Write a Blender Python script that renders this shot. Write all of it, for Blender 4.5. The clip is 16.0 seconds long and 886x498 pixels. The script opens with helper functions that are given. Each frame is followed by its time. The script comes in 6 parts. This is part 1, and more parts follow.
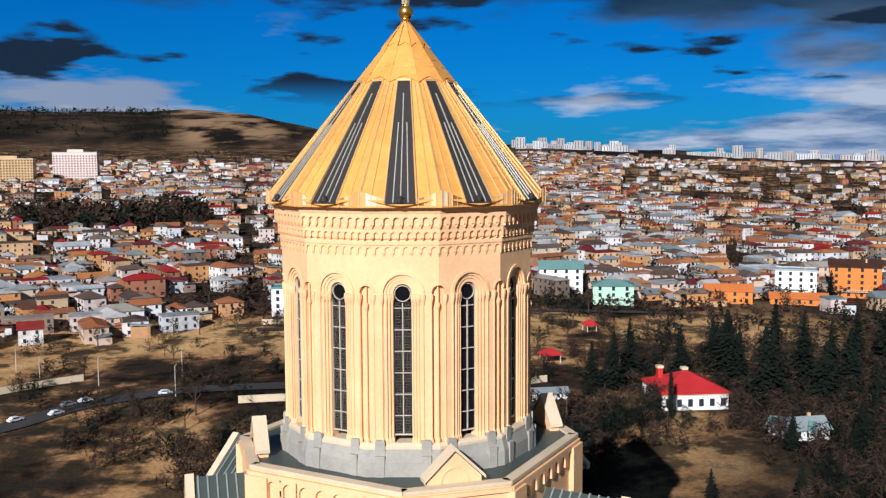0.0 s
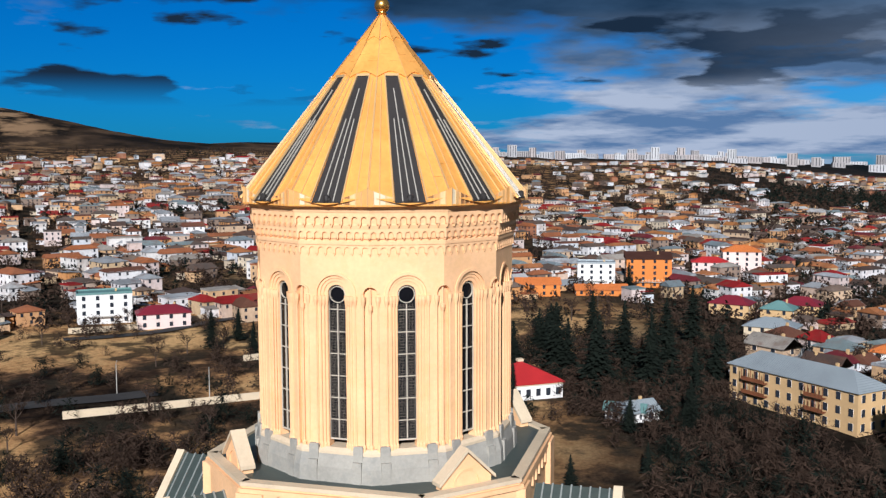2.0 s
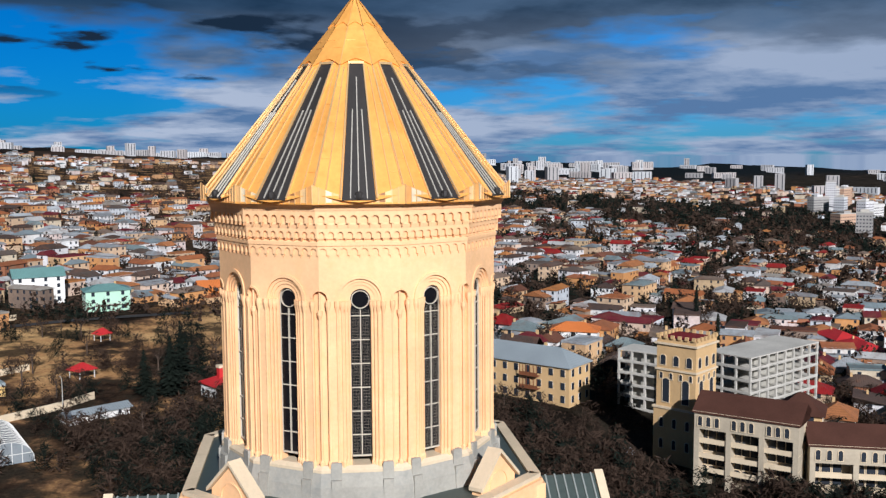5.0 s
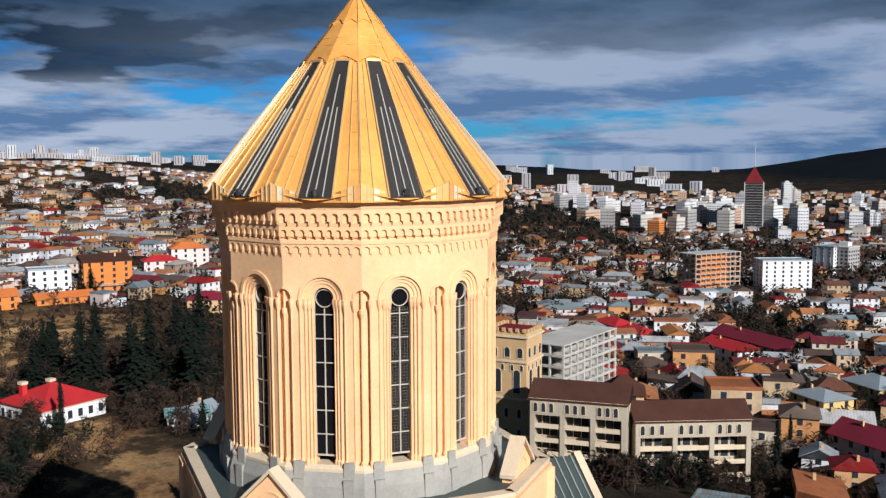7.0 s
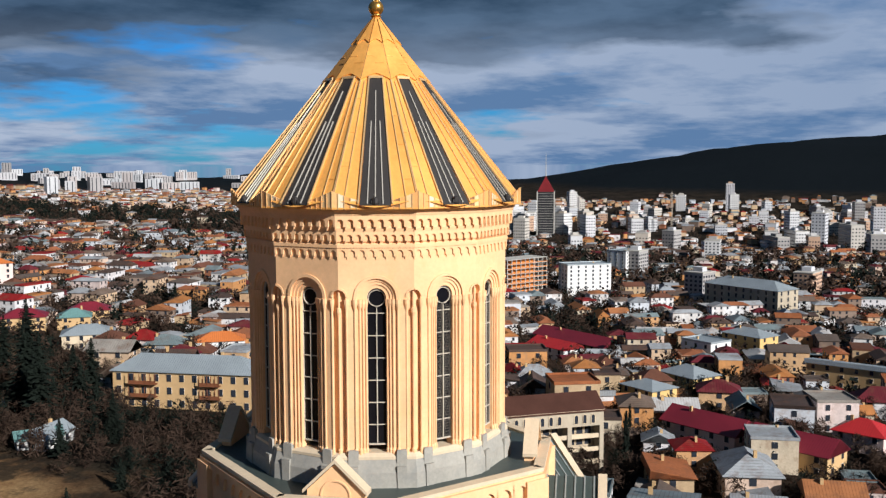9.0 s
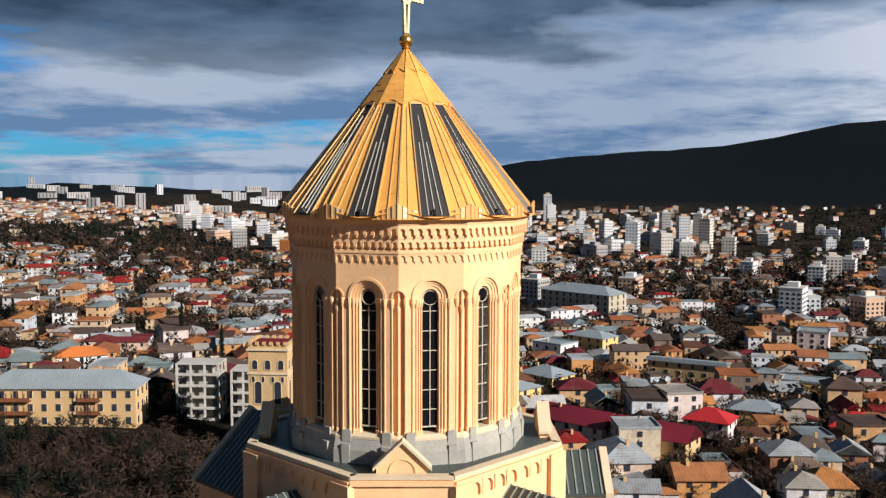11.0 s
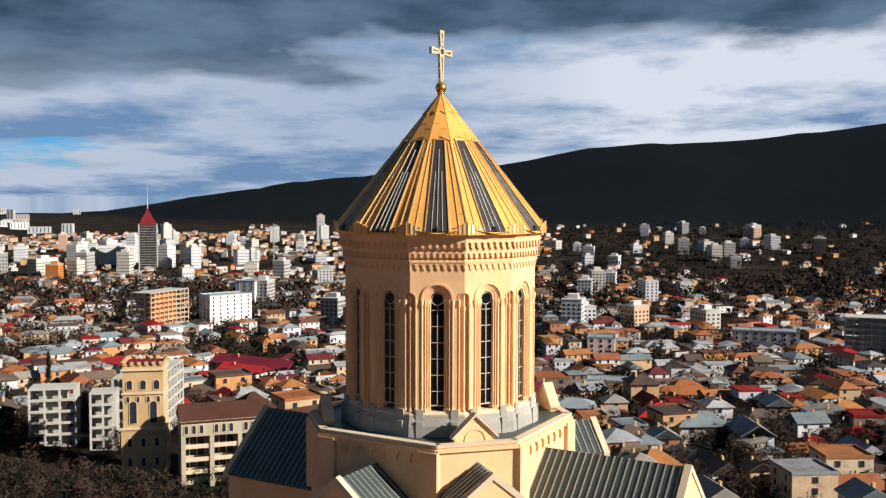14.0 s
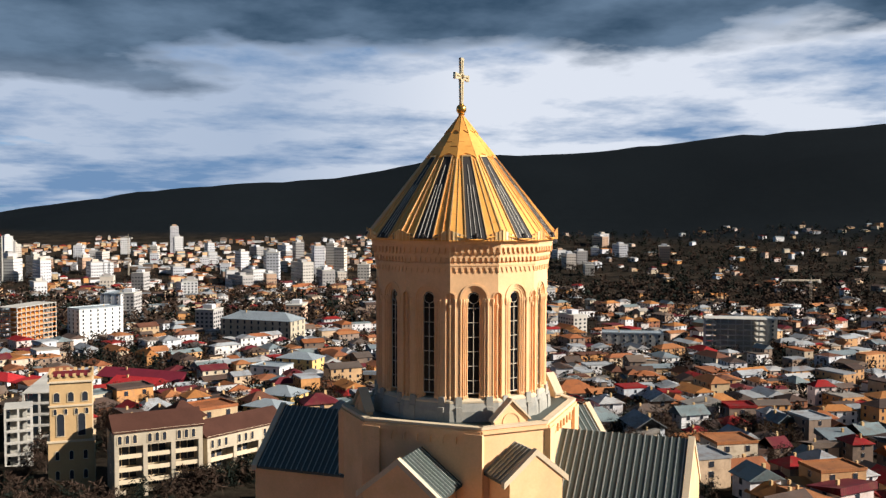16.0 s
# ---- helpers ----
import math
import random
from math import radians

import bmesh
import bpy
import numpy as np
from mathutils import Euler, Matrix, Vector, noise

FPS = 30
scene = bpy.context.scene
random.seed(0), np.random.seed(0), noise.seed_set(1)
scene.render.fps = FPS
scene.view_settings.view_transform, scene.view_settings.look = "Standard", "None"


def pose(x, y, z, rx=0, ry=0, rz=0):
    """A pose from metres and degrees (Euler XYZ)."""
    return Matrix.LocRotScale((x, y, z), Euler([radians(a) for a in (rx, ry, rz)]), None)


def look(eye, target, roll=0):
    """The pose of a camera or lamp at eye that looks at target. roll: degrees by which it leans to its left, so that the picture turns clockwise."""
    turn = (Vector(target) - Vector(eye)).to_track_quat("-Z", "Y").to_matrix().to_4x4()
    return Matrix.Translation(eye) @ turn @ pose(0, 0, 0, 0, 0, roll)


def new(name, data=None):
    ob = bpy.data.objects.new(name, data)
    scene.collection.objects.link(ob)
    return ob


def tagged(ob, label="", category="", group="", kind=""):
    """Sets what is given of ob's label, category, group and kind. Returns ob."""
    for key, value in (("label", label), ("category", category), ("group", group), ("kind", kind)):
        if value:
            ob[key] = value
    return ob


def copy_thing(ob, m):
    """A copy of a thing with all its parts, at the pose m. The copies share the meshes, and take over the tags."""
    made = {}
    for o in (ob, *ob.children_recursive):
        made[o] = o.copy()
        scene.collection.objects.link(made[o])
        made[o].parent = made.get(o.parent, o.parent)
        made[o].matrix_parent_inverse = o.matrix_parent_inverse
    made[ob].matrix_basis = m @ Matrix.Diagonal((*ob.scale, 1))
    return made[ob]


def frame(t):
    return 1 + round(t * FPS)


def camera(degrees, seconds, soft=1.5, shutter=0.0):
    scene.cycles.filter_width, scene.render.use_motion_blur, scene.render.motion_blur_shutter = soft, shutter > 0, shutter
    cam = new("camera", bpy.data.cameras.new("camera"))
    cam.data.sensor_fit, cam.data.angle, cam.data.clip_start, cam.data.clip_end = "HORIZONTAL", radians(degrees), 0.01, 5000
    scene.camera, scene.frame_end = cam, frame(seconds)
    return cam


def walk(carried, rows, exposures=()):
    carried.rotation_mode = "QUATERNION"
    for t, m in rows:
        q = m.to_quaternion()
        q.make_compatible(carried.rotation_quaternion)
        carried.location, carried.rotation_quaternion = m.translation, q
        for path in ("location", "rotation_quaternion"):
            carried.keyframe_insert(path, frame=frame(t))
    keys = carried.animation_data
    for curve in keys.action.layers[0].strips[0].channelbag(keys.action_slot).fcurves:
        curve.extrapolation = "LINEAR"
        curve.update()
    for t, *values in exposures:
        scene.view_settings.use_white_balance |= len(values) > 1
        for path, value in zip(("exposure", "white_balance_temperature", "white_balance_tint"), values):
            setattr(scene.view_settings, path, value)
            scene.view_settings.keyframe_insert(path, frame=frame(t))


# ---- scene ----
cam = camera(49.79, 16.0, soft=1.35)
# seconds, eye x y z in metres, heading (left positive), pitch, lean in degrees
PATH = [
    (0.0, 3.91, -90.41, 79.21, 0.34, -5.13, -0.30),
    (0.5, -0.56, -90.06, 79.25, -2.85, -5.20, -0.32),
    (1.0, -5.12, -89.45, 79.26, -6.12, -5.25, -0.28),
    (1.5, -9.83, -88.43, 79.26, -9.53, -5.26, -0.22),
    (2.0, -14.42, -86.95, 79.21, -12.92, -5.28, -0.19),
    (2.5, -19.08, -85.11, 79.15, -16.45, -5.31, -0.22),
    (3.0, -23.75, -82.96, 79.10, -20.11, -5.34, -0.21),
    (3.5, -28.50, -80.50, 79.07, -23.89, -5.37, -0.19),
    (4.0, -33.19, -77.67, 79.03, -27.75, -5.40, -0.19),
    (4.2, -35.08, -76.45, 79.02, -29.33, -5.42, -0.20),
    (6.3, -52.90, -62.14, 78.88, -45.43, -5.52, -0.39),
    (6.5, -54.61, -60.77, 78.88, -46.90, -5.54, -0.32),
    (7.0, -58.85, -57.48, 78.89, -50.49, -5.52, -0.27),
    (7.5, -62.99, -54.24, 78.89, -53.87, -5.44, -0.24),
    (8.0, -67.17, -51.17, 78.88, -57.04, -5.32, -0.25),
    (8.5, -71.31, -47.99, 78.91, -60.10, -5.16, -0.19),
    (9.0, -75.73, -44.89, 78.99, -63.05, -4.97, -0.16),
    (9.2, -77.54, -43.55, 79.02, -64.19, -4.91, -0.14),
    (11.3, -96.18, -28.14, 79.59, -75.54, -4.19, 0.14),
    (11.5, -97.82, -26.52, 79.64, -76.55, -4.08, 0.10),
    (12.0, -102.03, -22.28, 79.73, -79.01, -3.88, 0.11),
    (12.5, -106.31, -17.91, 79.76, -81.40, -3.65, 0.13),
    (13.0, -110.48, -13.23, 79.77, -83.78, -3.45, 0.19),
    (13.5, -114.41, -8.42, 79.74, -86.08, -3.24, 0.17),
    (14.0, -118.23, -3.35, 79.72, -88.35, -3.06, 0.12),
    (14.5, -121.59, 1.95, 79.73, -90.55, -2.90, 0.12),
    (15.0, -124.87, 7.48, 79.74, -92.75, -2.78, 0.09),
    (15.5, -127.69, 13.36, 79.73, -95.00, -2.62, 0.07),
    (16.0, -130.02, 19.76, 79.67, -97.41, -2.43, 0.09),
]


def aim(x, y, z, heading, pitch, lean):
    h, p = radians(heading), radians(pitch)
    way = Vector((-math.sin(h) * math.cos(p), math.cos(h) * math.cos(p), math.sin(p)))
    eye = Vector((x, y, z))
    return look(eye, eye + way, lean)


walk(cam, [(t, aim(*row)) for t, *row in PATH], [(0.0, 0.40, 5700, 12), (3.0, 0.32, 5650, 12), (7.0, 0.36, 5750, 11), (9.2, 0.46, 5950, 11), (12.5, 0.72, 6350, 11), (16.0, 0.90, 6500, 11)])

# ---- world, sun ----
SUN_FROM = radians(199)   # compass bearing of the sun, clockwise from +y
SUN_UP = radians(27)
world = bpy.data.worlds.new("sky")
scene.world = world
world.use_nodes = True


class Nodes:
    """Small helper to chain shader nodes."""

    def __init__(self, tree):
        self.tree = tree
        tree.nodes.clear()

    def add(self, kind, **given):
        node = self.tree.nodes.new(kind)
        for key, value in given.items():
            if key in node.inputs:
                sock = node.inputs[key]
                if isinstance(value, bpy.types.NodeSocket):
                    self.tree.links.new(value, sock)
                else:
                    sock.default_value = value
        return node

    def link(self, a, b):
        self.tree.links.new(a, b)

    def math(self, op, a, b=0.0, c=0.0):
        node = self.tree.nodes.new("ShaderNodeMath")
        node.operation = op
        for sock, value in zip(node.inputs, (a, b, c)):
            if isinstance(value, bpy.types.NodeSocket):
                self.tree.links.new(value, sock)
            else:
                sock.default_value = value
        return node.outputs[0]

    def mix(self, fac, a, b, blend="MIX"):
        node = self.tree.nodes.new("ShaderNodeMixRGB")
        node.blend_type = blend
        for sock, value in zip(node.inputs, (fac, a, b)):
            if isinstance(value, bpy.types.NodeSocket):
                self.tree.links.new(value, sock)
            elif isinstance(value, (tuple, list)):
                sock.default_value = (*value, 1)[:4]
            else:
                sock.default_value = value
        return node.outputs[0]

    def ramp(self, fac, stops, mode="LINEAR"):
        node = self.tree.nodes.new("ShaderNodeValToRGB")
        node.color_ramp.interpolation = mode
        els = node.color_ramp.elements
        while len(els) < len(stops):
            els.new(0.5)
        for el, (at, col) in zip(els, stops):
            el.position = at
            el.color = (*col, 1) if isinstance(col, tuple) else (col, col, col, 1)
        self.tree.links.new(fac, node.inputs[0])
        return node.outputs[0]

    def noise(self, vec, scale, detail=4.0, rough=0.55):
        node = self.add("ShaderNodeTexNoise", Scale=scale, Detail=detail, Roughness=rough)
        if vec is not None:
            self.link(vec, node.inputs["Vector"])
        return node.outputs[0]

    def scaled(self, vec, x, y, z):
        node = self.tree.nodes.new("ShaderNodeVectorMath")
        node.operation = "MULTIPLY"
        self.link(vec, node.inputs[0])
        node.inputs[1].default_value = (x, y, z)
        return node.outputs[0]


def build_sky():
    n = Nodes(world.node_tree)
    way = n.add("ShaderNodeTexCoord").outputs["Generated"]
    sky = n.add("ShaderNodeTexSky")
    sky.sky_type = "NISHITA"
    sky.sun_disc = False
    sky.sun_elevation, sky.sun_rotation = SUN_UP, SUN_FROM
    sky.altitude, sky.air_density, sky.dust_density, sky.ozone_density = 500, 1.0, 0.6, 2.5
    sep = n.add("ShaderNodeSeparateXYZ", Vector=way)
    x, y, z = sep.outputs
    # deep blue away from the sun, pale and warm on its side
    toward = n.math("ADD", n.math("MULTIPLY", x, math.sin(SUN_FROM)), n.math("MULTIPLY", y, math.cos(SUN_FROM)))
    side = n.ramp(n.math("MULTIPLY_ADD", toward, 0.5, 0.5), [(0.45, 0.0), (0.85, 1.0)])
    tint = n.mix(side, (0.024, 0.23, 0.50), (0.42, 0.39, 0.35))
    eastern = n.ramp(x, [(0.30, 0.0), (0.75, 1.0)])
    tint = n.mix(eastern, tint, (0.10, 0.36, 0.66))
    blue = n.mix(1.0, sky.outputs[0], tint, "MULTIPLY")
    # clouds lie on a flat layer: the direction is divided by its height
    over = n.math("ADD", n.math("MAXIMUM", z, 0.0), 0.12)
    flat = n.add("ShaderNodeCombineXYZ", X=n.math("DIVIDE", x, over), Y=n.math("DIVIDE", y, over), Z=0.37).outputs[0]
    big = n.noise(n.scaled(flat, 0.50, 0.50, 1), 1.0, 7.0, 0.5)
    puff = n.noise(flat, 1.9, 6.0, 0.55)
    tone = n.noise(n.scaled(flat, 0.30, 0.30, 5), 1.0, 6.0, 0.5)
    streak = n.noise(n.scaled(flat, 0.9, 0.9, 9), 1.0, 6.0, 0.6)
    # cover grows towards the east; bright sheets low in the sky, heavy grey cloud higher up
    # the west, mostly out of view, gets added cloud that fills shaded walls
    west = n.ramp(n.math("MULTIPLY", x, -1.0), [(0.05, 0.0), (0.6, 1.0)])
    east = n.math("ADD", n.math("MULTIPLY_ADD", x, 0.19, -0.045), n.math("MULTIPLY", west, 0.10))
    cover = n.math("ADD", n.math("ADD", n.math("MULTIPLY", big, 0.66), n.math("MULTIPLY", puff, 0.34)), east)
    mask = n.ramp(cover, [(0.485, 0.0), (0.57, 1.0)])
    heavy = n.math("MULTIPLY_ADD", z, 3.0, n.math("MULTIPLY_ADD", tone, 1.75, n.math("MULTIPLY_ADD", streak, 0.45, -0.70)))
    heavy = n.math("ADD", heavy, n.math("MULTIPLY", west, -0.5))
    heavy = n.math("ADD", heavy, n.ramp(n.math("MULTIPLY_ADD", y, -0.5, 0.5), [(0.42, 0.13), (0.58, 0.0)]))
    heavy = n.math("ADD", heavy, -0.24)
    thick = n.math("MULTIPLY", n.ramp(heavy, [(0.57, 0.0), (0.66, 1.0)]), n.ramp(z, [(0.05, 0.15), (0.15, 1.0)]))
    # the north-east is duller than the north and the south-east
    open_way = n.ramp(n.math("MULTIPLY_ADD", y, 0.5, 0.5), [(0.43, 1.0), (0.53, 0.45), (0.68, 0.6), (0.86, 0.7), (0.965, 0.9)])
    white = n.math("MAXIMUM", n.math("MULTIPLY", n.ramp(streak, [(0.40, 0.0), (0.56, 1.0)]), open_way), west)
    lit = n.mix(white, (0.88, 1.54, 2.60), n.mix(west, (3.9, 4.2, 4.7), (2.2, 2.3, 2.5)))
    cloud = n.mix(thick, lit, n.mix(n.ramp(puff, [(0.36, 0.0), (0.64, 1.0)]), n.mix(eastern, (0.09, 0.25, 0.50), (0.22, 0.44, 0.74)), n.mix(eastern, (0.20, 0.48, 0.90), (0.72, 1.12, 1.65))))
    top = n.ramp(heavy, [(0.66, 0.0), (0.76, 1.0)])
    out = n.mix(n.math("MAXIMUM", mask, top), blue, cloud)
    # small dark cumulus in the clear north
    lumps = n.noise(n.scaled(flat, 1.0, 1.0, 13), 1.15, 6.0, 0.5)
    north = n.ramp(n.math("MULTIPLY_ADD", y, 0.5, 0.5), [(0.84, 0.0), (0.95, 1.0)])
    dark = n.math("MULTIPLY", n.math("MULTIPLY", n.ramp(lumps, [(0.53, 0.0), (0.57, 1.0)]), north), n.ramp(z, [(0.055, 0.0), (0.085, 1.0)]))
    out = n.mix(dark, out, (0.10, 0.20, 0.36))
    bg = n.add("ShaderNodeBackground", Color=out, Strength=0.10)
    n.link(bg.outputs[0], n.add("ShaderNodeOutputWorld").inputs[0])


build_sky()
sun = new("sun", bpy.data.lights.new("sun", "SUN"))
sun.data.energy, sun.data.angle, sun.data.color = 5.0, radians(0.5), (1.0, 0.94, 0.86)
sun_way = Vector((math.sin(SUN_FROM) * math.cos(SUN_UP), math.cos(SUN_FROM) * math.cos(SUN_UP), math.sin(SUN_UP)))
sun.matrix_world = look(sun_way * 900, (0, 0, 0))


# ---- materials ----
def material(name, color, rough=0.8, metal=0.0, grain=1.0, spread=0.25, bump=0.1, tones=None, island=False, stain=None, gloss=None, seams=0.0):
    """A worn surface: colour varied at two scales, with fine relief. tones: colours picked per object or per island."""
    m = bpy.data.materials.new(name)
    m.use_nodes = True
    n = Nodes(m.node_tree)
    pos = n.add("ShaderNodeNewGeometry")
    where = pos.outputs["Position"]
    coarse = n.noise(where, 0.22 * grain, 3.0)
    fine = n.noise(where, 3.1 * grain, 5.0, 0.65)
    if tones:
        pick = pos.outputs["Random Per Island"] if island else n.add("ShaderNodeObjectInfo").outputs["Random"]
        base = n.ramp(pick, [(i / len(tones), c) for i, c in enumerate(tones)], "CONSTANT")
    else:
        base = n.mix(0.0, color, color)
    shade = n.math("ADD", n.math("MULTIPLY", coarse, 0.6), n.math("MULTIPLY", fine, 0.4))
    value = n.ramp(shade, [(0.3, 1.0 - spread), (0.7, 1.0 + spread * 0.3)])
    base = n.mix(1.0, base, value, "MULTIPLY")
    if stain:
        base = n.mix(n.ramp(n.noise(where, 0.55 * grain, 6.0, 0.7), [(0.5, 0.0), (0.72, 0.7)]), base, stain)
    if seams:
        local = n.add("ShaderNodeSeparateXYZ", Vector=n.add("ShaderNodeTexCoord").outputs["Object"]).outputs[0]
        line = n.math("FRACT", n.math("DIVIDE", local, seams))
        base = n.mix(1.0, base, n.ramp(line, [(0.0, 0.55), (0.10, 0.6), (0.16, 1.0), (0.9, 1.06)]), "MULTIPLY")
    b = n.add("ShaderNodeBsdfPrincipled", Roughness=rough, Metallic=metal)
    b.inputs["Specular IOR Level"].default_value = gloss if gloss is not None else (0.4 if rough < 0.6 else 0.08)
    n.link(base, b.inputs["Base Color"])
    if bump:
        rise = n.add("ShaderNodeBump", Strength=bump, Distance=0.05, Height=fine)
        n.link(rise.outputs[0], b.inputs["Normal"])
    n.link(b.outputs[0], n.add("ShaderNodeOutputMaterial").inputs[0])
    return m


STONE = material("ochre_stone", (0.86, 0.52, 0.27), 0.85, 0, 1.0, 0.20, 0.14, stain=(0.74, 0.44, 0.20))
PALE_STONE = material("pale_stone", (0.62, 0.50, 0.34), 0.8, 0, 1.0, 0.2, 0.1)
GREY_STONE = material("grey_stone", (0.36, 0.34, 0.29), 0.75, 0, 1.2, 0.3, 0.15, stain=(0.24, 0.24, 0.22))
GOLD = material("gold_roof_metal", (0.87, 0.41, 0.09), 0.48, 0.18, 0.8, 0.3, 0.06, stain=(0.62, 0.28, 0.05))
# cream and dark tones paint what the glossy sheets would mirror
FASCIA_GOLD = material("gold_sheet_painted_glints", (0.8, 0.4, 0.1), 0.5, 0.25, 0.8, 0.25, 0.05, [(0.82, 0.42, 0.13), (0.86, 0.72, 0.48), (0.34, 0.17, 0.07), (0.80, 0.40, 0.12), (0.86, 0.58, 0.28), (0.80, 0.40, 0.13), (0.85, 0.50, 0.20)])
GOLD_SEAM = material("gold_seam", (0.86, 0.56, 0.25), 0.35, 0.5, 1.0, 0.1, 0.0)
GILT = material("gilded_metal", (0.70, 0.38, 0.09), 0.3, 0.9, 1.0, 0.15, 0.0)
PALE_GILT = material("pale_gilded_metal", (0.80, 0.66, 0.40), 0.35, 0.6, 2.0, 0.2, 0.0)
DARK_STRIP = material("dark_roof_glass", (0.035, 0.03, 0.027), 0.55, 0.0, 1.0, 0.4, 0.05)
SILVER = material("bright_metal", (0.72, 0.66, 0.55), 0.4, 0.5, 1.0, 0.1, 0.0)
GLASS = material("dark_glass", (0.008, 0.008, 0.010), 0.16, 0.0, 2.0, 0.4, 0.02, gloss=0.22)
LEAD = material("window_bars", (0.60, 0.53, 0.42), 0.6, 0.2, 1.0, 0.2, 0.0)
DIM_LEAD = material("dull_lead", (0.22, 0.19, 0.15), 0.7)
GREEN_METAL = material("grey_green_roof", (0.075, 0.095, 0.085), 0.45, 0.3, 0.5, 0.35, 0.05)
SEAM_METAL = material("pale_roof_seam", (0.34, 0.36, 0.33), 0.45, 0.4, 1.0, 0.2, 0.0)
WALL_TONES = [(0.66, 0.63, 0.59), (0.50, 0.36, 0.21), (0.72, 0.70, 0.68), (0.54, 0.30, 0.14), (0.26, 0.19, 0.145), (0.62, 0.46, 0.35), (0.74, 0.72, 0.70), (0.31, 0.13, 0.07), (0.60, 0.50, 0.36), (0.18, 0.13, 0.10), (0.66, 0.54, 0.49), (0.56, 0.27, 0.10), (0.69, 0.66, 0.65), (0.60, 0.38, 0.20), (0.56, 0.40, 0.26), (0.58, 0.60, 0.62)]
ROOF_TONES = [(0.26, 0.27, 0.275), (0.14, 0.060, 0.038), (0.36, 0.375, 0.38), (0.075, 0.052, 0.043), (0.30, 0.11, 0.05), (0.33, 0.115, 0.045), (0.18, 0.215, 0.225), (0.17, 0.125, 0.095), (0.44, 0.43, 0.41), (0.26, 0.018, 0.018), (0.30, 0.27, 0.23), (0.095, 0.065, 0.052), (0.41, 0.17, 0.055), (0.37, 0.15, 0.06), (0.19, 0.235, 0.235), (0.13, 0.022, 0.028), (0.32, 0.335, 0.34), (0.11, 0.085, 0.07)]
HOUSE_WALL = material("house_plaster", (0.5, 0.4, 0.3), 0.9, 0, 0.6, 0.4, 0.1, WALL_TONES, stain=(0.30, 0.20, 0.13))
HOUSE_ROOF = material("house_roof_sheet", (0.3, 0.2, 0.2), 0.6, 0, 0.5, 0.45, 0.08, ROOF_TONES, stain=(0.13, 0.065, 0.04), seams=0.75)
FAR_WALL = material("far_walls", (0.5, 0.4, 0.3), 0.9, 0, 0.2, 0.4, 0.0, WALL_TONES, True, stain=(0.30, 0.20, 0.13))
FAR_ROOF = material("far_roofs", (0.5, 0.4, 0.3), 0.8, 0, 0.2, 0.45, 0.0, ROOF_TONES, True, stain=(0.13, 0.065, 0.04))
PANE = material("house_pane", (0.03, 0.035, 0.045), 0.15, 0, 1.0, 0.3, 0.0)
WHITE_WALL = material("white_plaster", (0.74, 0.72, 0.68), 0.85, 0, 0.4, 0.18, 0.05)
RED_ROOF = material("red_roof_sheet", (0.46, 0.025, 0.025), 0.5, 0, 0.5, 0.25, 0.05, seams=0.75)
SILVER_ROOF = material("silver_roof_sheet", (0.36, 0.40, 0.41), 0.45, 0.3, 0.4, 0.25, 0.05, seams=0.75)
BROWN_ROOF = material("brown_tile_roof", (0.075, 0.033, 0.023), 0.8, 0, 0.8, 0.3, 0.1)
WING_WALL = material("weathered_cream_plaster", (0.44, 0.37, 0.27), 0.85, 0, 0.5, 0.3, 0.08)
SAND_WALL = material("sand_plaster", (0.56, 0.37, 0.18), 0.85, 0, 0.5, 0.22, 0.08)
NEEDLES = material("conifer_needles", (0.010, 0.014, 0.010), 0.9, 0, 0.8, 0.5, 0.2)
BARE = material("bare_twigs", (0.052, 0.033, 0.023), 0.95, 0, 0.6, 0.5, 0.2)
BARK = material("tree_bark", (0.085, 0.06, 0.045), 0.95, 0, 1.5, 0.4, 0.3)
CONCRETE = material("pale_concrete", (0.50, 0.47, 0.41), 0.9, 0, 0.5, 0.3, 0.1)
ASPHALT = material("asphalt", (0.055, 0.052, 0.05), 0.9, 0, 0.8, 0.3, 0.1)


